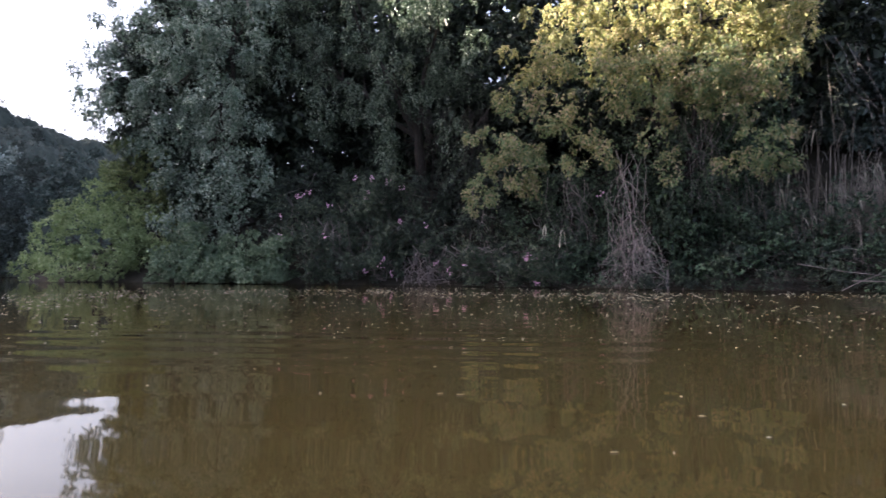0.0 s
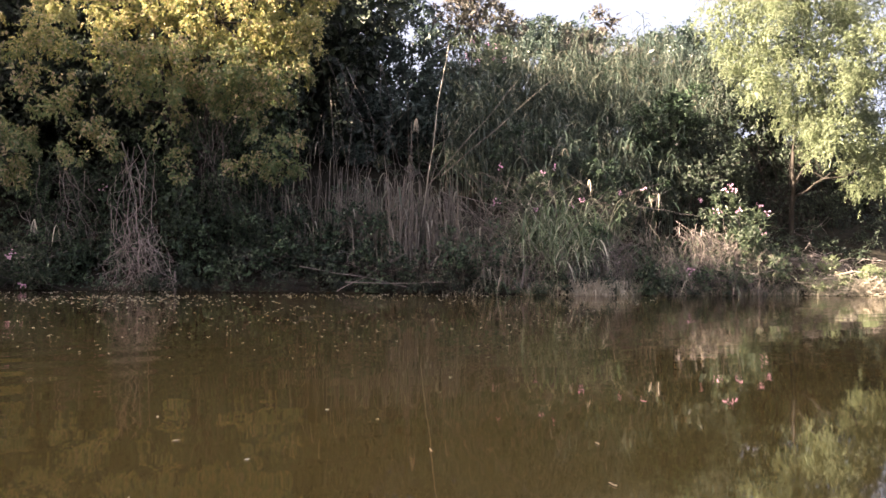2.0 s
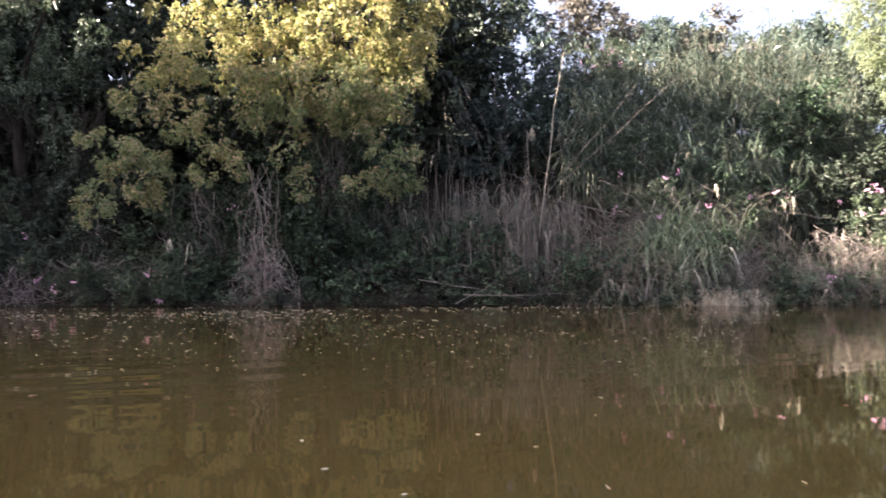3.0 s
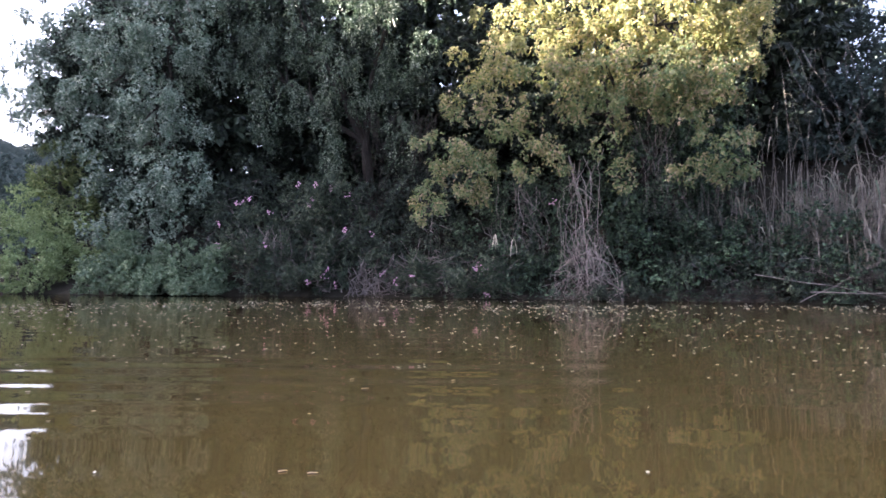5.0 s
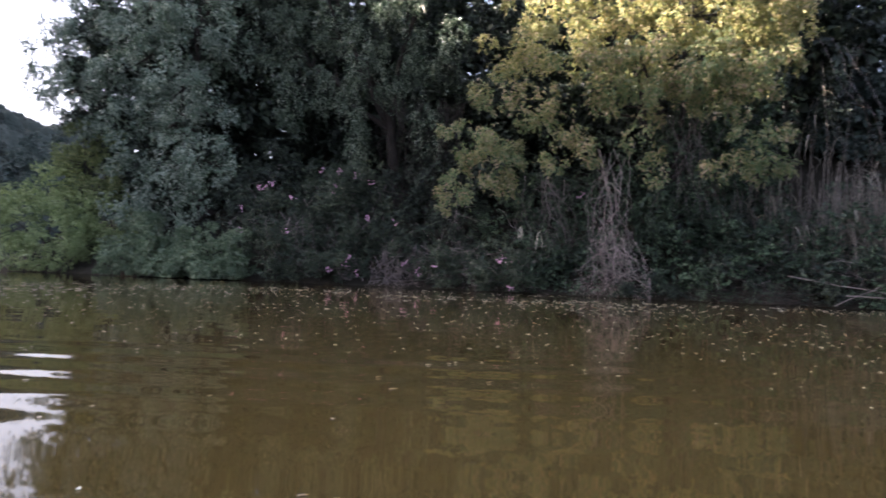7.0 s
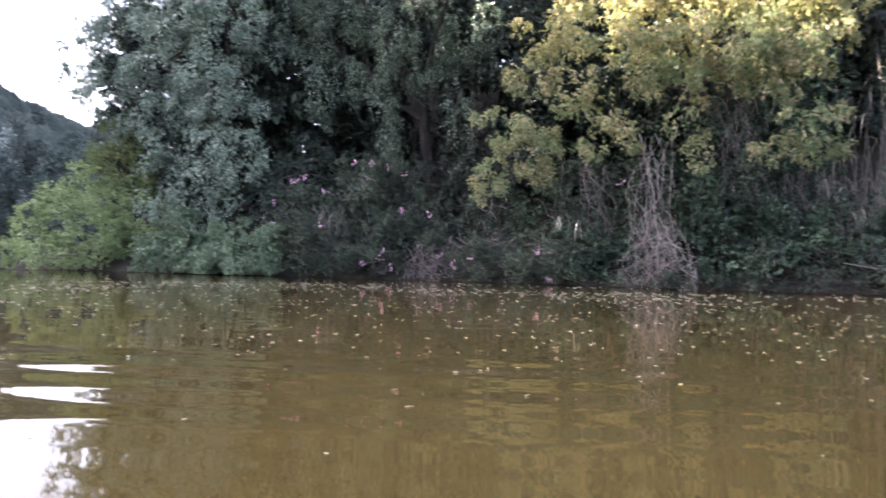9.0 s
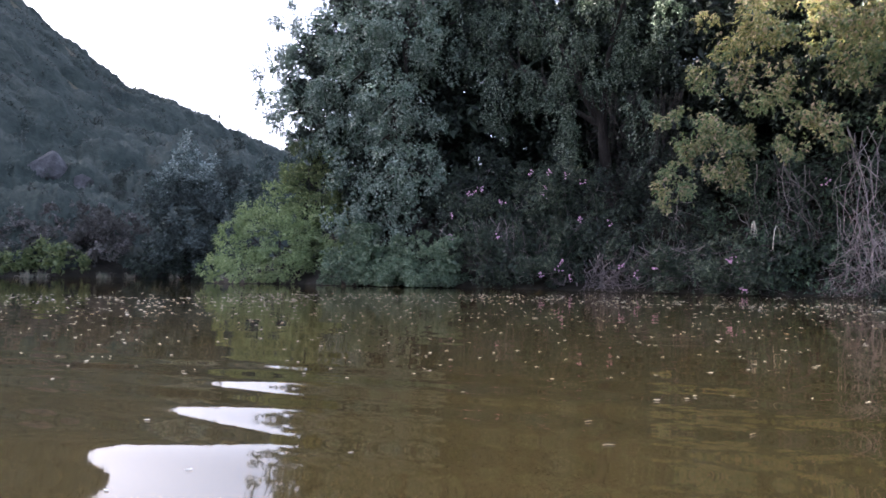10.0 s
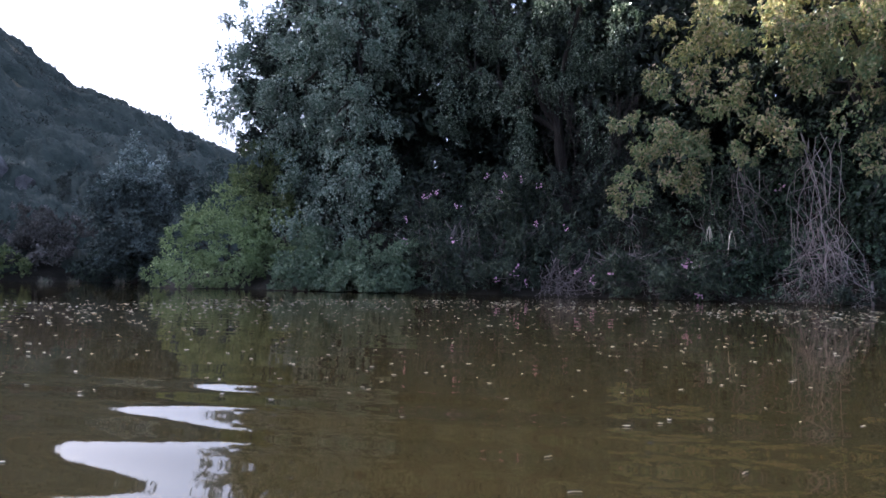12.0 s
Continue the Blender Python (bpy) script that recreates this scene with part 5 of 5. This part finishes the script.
twig_bunch("hanging_twig_bundle", "bunch of bare pinkish-grey branches hanging to the water", [(3.88, 21.12, 3.37), (4.55, 20.72, 3.17)], [(3.93, 21.09, 0.09), (5.05, 20.42, 0.06)], 9, 1, M_BLEACHED, 0.0068, 3, 0.3)
twig_bunch("hanging_twig_bundle", "fan of dry twigs standing in the water edge", [(4.03, 21.14, 2), (4.82, 20.67, 1.36)], [(3.59, 21.29, 0.04), (5.24, 20.31, 0.03)], 20, 2, M_BLEACHED, 0.0068, 2, 0.3)
twig_bunch("hanging_twig_bundle", "thicket of pinkish dead twigs spreading down to the water", [(4.22, 21.02, 1.54), (4.81, 20.67, 1.66)], [(3.67, 21.24, 0.09), (5.2, 20.33, 0.06)], 20, 14, M_BLEACHED, 0.0068, 3, 0.2)
twig_bunch("hanging_twig_bundle", "long bare vines hanging below the yellow crown", [(3.96, 21.18, 3.76), (4.8, 20.68, 3.61)], [(3.86, 21.24, 1.2), (4.93, 20.6, 1.06)], 9, 15, M_BLEACHED, 0.010, 2, 0.25)
twig_bunch("dead_branch_tangle", "grey bare branches arching at the waterline", [(-1.91, 25.1, 1.08), (-0.53, 24.41, 0.92)], [(-1.93, 24.67, 0.08), (-0.18, 23.76, 0.12)], 14, 16, M_TWIG, 0.010, 2, 0.25)
twig_bunch("hanging_twig_bundle", "thin bare branches hanging below the yellow crown", [(2.18, 22.47, 3.24), (3.65, 21.59, 2.97)], [(2.19, 22.68, 1.45), (3.68, 21.79, 1.25)], 14, 3, M_TWIG, 0.009)
twig_bunch("dead_branch_tangle", "twisted bare roots and branches at the waterline", [(-1.96, 25.23, 1.01), (-0.84, 24.7, 1.18)], [(-2, 24.69, 0.04), (-1.18, 24.36, 0.05)], 12, 4, M_TWIG, 0.02, 2, 0.12)
twig_bunch("dead_branch_tangle", "grey bare branches among dark leaves", [(-5.44, 25.95, 2.16), (-3.83, 25.41, 1.94)], [(-5.45, 26.06, 0.45), (-3.45, 25.39, 0.27)], 22, 5, M_TWIG, 0.009, 3, 0.12)
twig_bunch("dead_branch_tangle", "grey bare branches in shade at the waterline", [(-0.65, 24.37, 1.17), (3.39, 21.96, 1.1)], [(-1.18, 24.47, 0.01), (3.5, 21.68, 0.03)], 30, 6, M_TWIG, 0.01, 3, 0.12)
twig_bunch("brushwood_heap", "heap of grey driftwood twigs on the waterline", [(6.36, 19.99, 0.25), (8.69, 18.55, 0.2)], [(5.82, 20.09, -0), (8.65, 18.46, -0.01)], 44, 7, M_BARK, 0.009, 2, 0.15)
twig_bunch("brushwood_heap", "tangle of dry purple-grey stems on the bank", [(17.33, 14.93, 1.87), (20.1, 14.1, 1.77)], [(16.74, 14.44, 0.33), (19.76, 13.54, 0.26)], 60, 8, M_TWIG, 0.007, 2, 0.25)
twig_bunch("brushwood_heap", "tangle of dry stems across the slope", [(11.5, 17.88, 2.55), (13.8, 16.43, 2.41)], [(11.5, 17.33, 1.03), (13.92, 15.69, 0.6)], 45, 9, M_CANE, 0.007, 2, 0.22)
twig_bunch("brushwood_heap", "fine dry stems under the dark thicket", [(20.89, 16.15, 5.04), (24.09, 14.9, 4.2)], [(20.0, 15.4, 1.77), (23.5, 14.4, 1.17)], 9, 10, M_BARK, 0.009, 2, 0.25)
twig_bunch("brushwood_heap", "fallen stems and litter along the shaded waterline", [(8.93, 18.74, 0.71), (12.14, 16.71, 0.59)], [(8.78, 18.39, 0.02), (11.92, 16.41, 0.02)], 50, 11, M_BARK, 0.007, 2, 0.2)
twig_bunch("brushwood_heap", "mat of pale sunlit dead canes along the waterline", [(20.4, 13.4, 0.42), (25.2, 11.75, 0.5)], [(20.5, 12.98, 0.05), (25.2, 11.3, 0.06)], 90, 31, M_HUSK, 0.011, 2, 0.22)
twig_bunch("brushwood_heap", "dead purple-brown stems layered on the bank foot", [(16.6, 14.75, 0.85), (20.2, 13.75, 0.75)], [(16.8, 14.35, 0.05), (20.4, 13.25, 0.05)], 80, 32, M_TWIG, 0.009, 2, 0.3)
twig_bunch("brushwood_heap", "dry tangled stems and dead leaves over the bank foot", [(11.6, 17.2, 0.9), (16.4, 14.9, 1.3)], [(12.0, 16.65, 0.03), (16.6, 14.4, 0.03)], 90, 33, M_TWIG, 0.008, 2, 0.3)
twig_bunch("brushwood_heap", "dry stems strewn over the earth below the hollow", [(20.2, 14.7, 1.15), (25.0, 13.2, 1.05)], [(20.5, 13.7, 0.42), (25.0, 12.4, 0.4)], 80, 35, M_TWIG, 0.009, 2, 0.3)
twig_bunch("hanging_vine_curtain", "thin bare vines hanging in the dark hollow", [(21.6, 16.2, 5.0), (25.6, 15.0, 4.8)], [(21.4, 15.8, 1.5), (25.6, 14.7, 1.3)], 34, 34, M_BARK, 0.014, 1, 0.2)
twig_bunch("cane_tangle", "criss-crossed dry canes fallen over the slope", [(12.38, 18.1, 3.24), (18.38, 15.6, 3.09)], [(12.11, 17.17, 0.89), (17.79, 14.57, 0.64)], 60, 13, M_CANE, 0.009, 1, 0.2)
twig_bunch("cane_tangle", "thin leaning bare stalks on the shaded slope", [(9.66, 22.02, 6.9), (11.69, 20.73, 6.74)], [(9.33, 21.56, 3.39), (11.44, 20.23, 3.23)], 9, 12, M_TWIG, 0.006, 1, 0.15)

twig_bunch("hanging_vine_curtain", "curtain of thin bare vines hanging in deep shade", [(-2.2, 27.0, 6.2), (0.9, 25.2, 5.6)], [(-2.2, 26.7, 2.2), (0.9, 24.9, 1.8)], 46, 21, M_BARK, 0.008, 1, 0.12)
twig_bunch("hanging_vine_curtain", "thin grey vines hanging among ivy", [(4.9, 20.9, 4.6), (7.0, 19.8, 4.4)], [(4.9, 20.9, 2.4), (7.0, 19.9, 2.0)], 24, 22, M_TWIG, 0.006, 1, 0.12)

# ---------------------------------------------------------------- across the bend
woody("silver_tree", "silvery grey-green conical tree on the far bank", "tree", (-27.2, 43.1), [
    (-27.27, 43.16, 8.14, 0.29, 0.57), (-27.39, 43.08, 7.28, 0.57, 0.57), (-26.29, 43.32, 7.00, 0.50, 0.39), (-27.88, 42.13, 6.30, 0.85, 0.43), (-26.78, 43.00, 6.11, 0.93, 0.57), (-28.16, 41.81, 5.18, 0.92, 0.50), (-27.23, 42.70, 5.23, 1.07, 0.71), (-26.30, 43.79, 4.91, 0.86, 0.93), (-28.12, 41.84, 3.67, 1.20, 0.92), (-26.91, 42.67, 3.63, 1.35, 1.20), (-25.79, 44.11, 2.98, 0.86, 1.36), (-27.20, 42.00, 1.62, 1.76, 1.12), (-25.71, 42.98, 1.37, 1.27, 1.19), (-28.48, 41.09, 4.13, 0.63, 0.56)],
    M_FARSHADE, M_BARK, 51, 0.2, 15, 9, 0.4, 0.16, 0.06, 0.0, clump=0.4, per_clump=24, depth=0.14, crown_top=M_FARLIT, top_above=5.8, top_label="silvery tip foliage painted paler as if lit")
for i, (lobes, m, label) in enumerate((
        ([(-38.12, 39.58, 2.92, 2.05, 1.19), (-35.41, 39.41, 2.18, 1.5, 1)], M_RUSSET, "russet seeding bush on the far bank"),
        ([(-33.89, 40.94, 3.05, 1.71, 1.02), (-31.3, 42.3, 3.04, 2.07, 1.38), (-31.59, 40.64, 2.14, 2, 1)], M_RUSSET, "dark russet bush on the far bank"),
        ([(-32.73, 38.72, 1.14, 1.94, 0.84), (-34.58, 38.13, 0.84, 1.29, 0.65)], M_OLIVE, "light green bush at the far waterline"),
        ([(-36.31, 37.04, 0.86, 1.6, 0.77), (-38.44, 36.35, 1.2, 1.92, 1.12)], M_OLIVE, "green bush at the far waterline"),
        ([(-28.43, 41.68, 0.94, 1.67, 0.73), (-26.46, 43.37, 0.75, 1.71, 0.68)], M_SHADED, "dark shrub under the silver tree"),
        ([(-27.98, 52.25, 6.04, 2.03, 2.44), (-27.35, 54.51, 7.0, 2.11, 2.0), (-27.77, 50.26, 3.11, 1.96, 2.35)], M_BLUE, "dark tree behind the willow bush"),
        ([(-35.73, 49.76, 5.72, 2.03, 1.63), (-30.43, 52.48, 7.4, 1.66, 2.07)], M_SCRUB, "dark shrub on the lower hillside"))):
    woody("far_bush", label, "bush", lobes[0][:2], lobes, m, M_BARK, 60 + i, 0.08, 8, 9, 0.4, 0.16, 0.07, 0.2, group="bushes on the far bank", limbs=2)
for i in range(9):
    az, r = radians(28 + 2.4 * i + rs.uniform(-1, 1)), rs.uniform(48, 51)
    grass_tuft((-r * math.sin(az), r * math.cos(az)), 90, rs.uniform(0.6, 1.0), 400 + i, M_GRASS, "", "far_bank_grass")
stretch("far_bank_grass", M_GRASS, "pale dry grass along the far bank")


def boulder(x, y, size, lean, seed, label):
    """A block of bedrock with split faces, leaning out of the slope."""
    rng = np.random.default_rng(seed)
    bm = bmesh.new()
    bmesh.ops.create_icosphere(bm, subdivisions=4, radius=1)
    cuts = [(Vector(unit(rng.normal(0, 1, 3))), rng.uniform(0.42, 0.75)) for _ in range(14)]
    for v in bm.verts:
        for way, far in cuts:
            past = v.co.dot(way) - far
            if past > 0:
                v.co -= way * past * 0.92
        v.co *= 1 + 0.06 * noise.noise(v.co * 2.5 + Vector((seed, 0, 0))) + 0.03 * noise.noise(v.co * 7)
        v.co = Vector((v.co.x * size[0], v.co.y * size[1], v.co.z * size[2]))
    me = bpy.data.meshes.new("boulder")
    bm.to_mesh(me)
    bm.free()
    ob = mesh_thing("boulder", me, M_ROCK, (x, y, seat(x, y) + size[2] * 0.3), label, "boulder", "boulders on the hillside")
    ob.rotation_euler = (0, radians(lean), math.atan2(y, x) + math.pi / 2)


def uphill(az, el):
    """Where a line of sight at that azimuth and elevation meets the hillside."""
    a = radians(az)
    for r in np.arange(50, 125, 0.5):
        if seat(-r * math.sin(a), r * math.cos(a)) > 0.5 + r * math.tan(radians(el)):
            break
    return -r * math.sin(a), r * math.cos(a)


boulder(*uphill(41.4, 5.1), (1.9, 1.5, 1.7), 38, 3, "large grey rock outcrop on the scrubby hillside")
boulder(*uphill(39.2, 4.3), (1.0, 1.1, 1.5), -20, 5, "small grey boulder on the hillside")


def hillside():
    """Scrub all over the ridge: a canopy of rounded bushes crowding one another, with leafy sprays breaking its outline."""
    rng = np.random.default_rng(5)
    az = np.radians(np.linspace(17, 55, 330))
    rr = np.concatenate([np.arange(49, 92, 0.42), np.arange(92, 127, 0.5)])
    ga, gr = np.meshgrid(az, rr)
    gx, gy = -gr * np.sin(ga), gr * np.cos(ga)
    ground = height(gx, gy)
    top = np.full(gx.shape, -0.4)
    at, way = [], []
    for _ in range(2600):
        a, r = radians(rng.uniform(17, 55)), 49 + 78 * rng.random() ** 0.7
        x, y = -r * math.sin(a), r * math.cos(a)
        z = seat(x, y)
        if z < 0.8:
            continue
        big = float(np.interp(r, [60, 112], [1.0, 0.6]))
        w = rng.uniform(0.9, 2.4) * (1.5 if rng.random() < 0.1 else 1) * big
        tall = w * rng.uniform(0.55, 1.0)
        i0, i1 = np.searchsorted(rr, (r - w, r + w))
        j0, j1 = np.searchsorted(az, (a - w / r, a + w / r))
        if i1 <= i0 or j1 <= j0:
            continue
        d = np.hypot(gx[i0:i1, j0:j1] - x, gy[i0:i1, j0:j1] - y) / w
        dome = np.where(d < 1, tall * np.sqrt(np.clip(1 - d * d, 0, 1)) - 0.15, -0.4)
        top[i0:i1, j0:j1] = np.maximum(top[i0:i1, j0:j1], dome)
        p, q = lobe_points(rng, (x, y, z + tall * 0.1, w * 0.95, tall * 0.95), 0.5, 0.08, 0.35, 5)
        keep = p[:, 2] > z
        at.append(p[keep])
        way.append(q[keep])
    rough = 0.16 * np.sin(gx * 3.1 + 2 * np.sin(gy * 1.3)) * np.sin(gy * 2.7 + gx) + rng.normal(0, 0.10, gx.shape)
    gz = ground + top + np.where(top > 0, rough, 0)
    v = np.stack([gx, gy, gz], -1).reshape(-1, 3)
    i = np.arange(gx.size).reshape(gx.shape)
    f = np.stack([i[:-1, :-1], i[1:, :-1], i[1:, 1:], i[:-1, 1:]], -1).reshape(-1, 4)
    mesh_thing("hillside_scrub", faces_mesh("hillside_scrub", v, f, True), M_CANOPY, (0, 0, 0), "rounded dark green bushes covering the whole hillside", "scrub", kind="stuff")
    v, f = sprays(rng, np.concatenate(at), np.concatenate(way), 5, 0.3, 0.2, 0.14, 0.0, 0.3)
    mesh_thing("hillside_scrub", faces_mesh("hillside_scrub", v, f), M_SCRUB, (0, 0, 0), "leafy sprays of the dark green hillside bushes", "scrub", kind="stuff")


hillside()


# ---------------------------------------------------------------- leaves on the water
def floating_leaves():
    rng = np.random.default_rng(9)
    protos = []
    for i in range(6):
        n = 6
        t = np.linspace(0, 1, n)
        w = np.sin(np.pi * t ** 0.8) * rng.uniform(0.16, 0.3)
        bend, curl = rng.uniform(-0.25, 0.25), rng.uniform(0.04, 0.2)
        mid = np.stack([t - 0.5, bend * (t - 0.5) ** 2, curl * (2 * t - 1) ** 2 * 0.5 + 0.02], 1)
        rows_ = np.stack([mid + np.stack([0 * w, -w, w * curl * 1.5], 1), mid, mid + np.stack([0 * w, w, w * curl * 1.5], 1)], 1)
        idx = np.arange(n * 3).reshape(n, 3)
        f = np.concatenate([np.stack([idx[:-1, j], idx[:-1, j + 1], idx[1:, j + 1], idx[1:, j]], -1) for j in (0, 1)])
        me = faces_mesh("floating_leaf", rows_.reshape(-1, 3), f, True)
        me.materials.append(M_FLOAT)
        protos.append((me, rows_.reshape(-1, 3), f))
    spots = []
    while len(spots) < 2700:
        d = rng.choice([rng.uniform(1.2, 4), rng.uniform(4, 8), rng.triangular(6, 17, 20)], p=[0.006, 0.06, 0.934])
        az = radians(rng.uniform(-52, 60))
        x, y = d * math.sin(-az), d * math.cos(az) + 1.5
        if inland(NEAR_LAND, np.array([x]), np.array([y]))[0] > -0.3:
            continue
        thick = noise.noise((x * 0.25, y * 0.35, 0)) + 0.5 * noise.noise((x * 0.9, y * 1.2, 3))
        if thick + rng.normal(0, 0.3) < (-0.25 if d < 8 else -0.05) + (0.25 if x > 5 else 0):
            continue
        spots.append((d, x, y))
    spots.sort()
    loose = []
    for i, (d, x, y) in enumerate(spots):
        me, v, f = protos[rng.integers(6)]
        s, a = rng.uniform(0.014, 0.028) + min(0.05, 0.0042 * max(d - 3, 0)), rng.uniform(0, 6.283)
        if i < 290:
            ob = new("floating_leaf", me)
            ob.matrix_world = pose(x, y, 0.001, 0, 0, math.degrees(a)) @ Matrix.Diagonal((s, s, s, 1))
            tagged(ob, "small pale fallen leaf floating on brown water", "leaf", "leaves floating on the river")
        else:
            c, sn = math.cos(a), math.sin(a)
            loose.append((v @ np.array([[c, sn, 0], [-sn, c, 0], [0, 0, 1]]) * np.array([s, s, s * 0.9]) + np.array([x, y, 0.001]), f))
    mesh_thing("leaf_litter", faces_mesh("leaf_litter", *join(loose), True), M_FLOAT, (0, 0, 0), "drift of pale fallen leaves on the river", "leaves", kind="stuff")


floating_leaves()


def floating_twig(x, y, ln, turn, seed):
    rng = np.random.default_rng(seed)
    p = wander(rng, (-ln / 2, 0, 0), (ln / 2, 0, 0), 7, ln * 0.12)
    p[:, 2] = np.abs(p[:, 2]) * 0.3 + 0.003
    me = faces_mesh("floating_twig", *tubes(p[None], np.linspace(0.0019, 0.0009, 7)[None], 5), True)
    ob = mesh_thing("floating_twig", me, M_HUSK, (x, y, 0), "thin pale twig floating on brown water", "twig", "twigs floating on the river")
    ob.rotation_euler = (0, 0, radians(turn))


for i, (p, ln, turn) in enumerate((((0.58, 2.14), 0.07, 80), ((1.4, 2.2), 0.09, 70), ((1.58, 1.67), 0.08, 85), ((1.87, 2.02), 0.06, 75), ((0.43, 4.99), 0.08, 60),
                                   ((0.42, 2.14), 0.07, 5), ((0.01, 4.69), 0.09, 20), ((-0.01, 3.11), 0.07, 15), ((-0.09, 3.13), 0.06, 10), ((-0.08, 5.04), 0.07, 40))):
    floating_twig(p[0], p[1], ln * 0.38, turn, i)
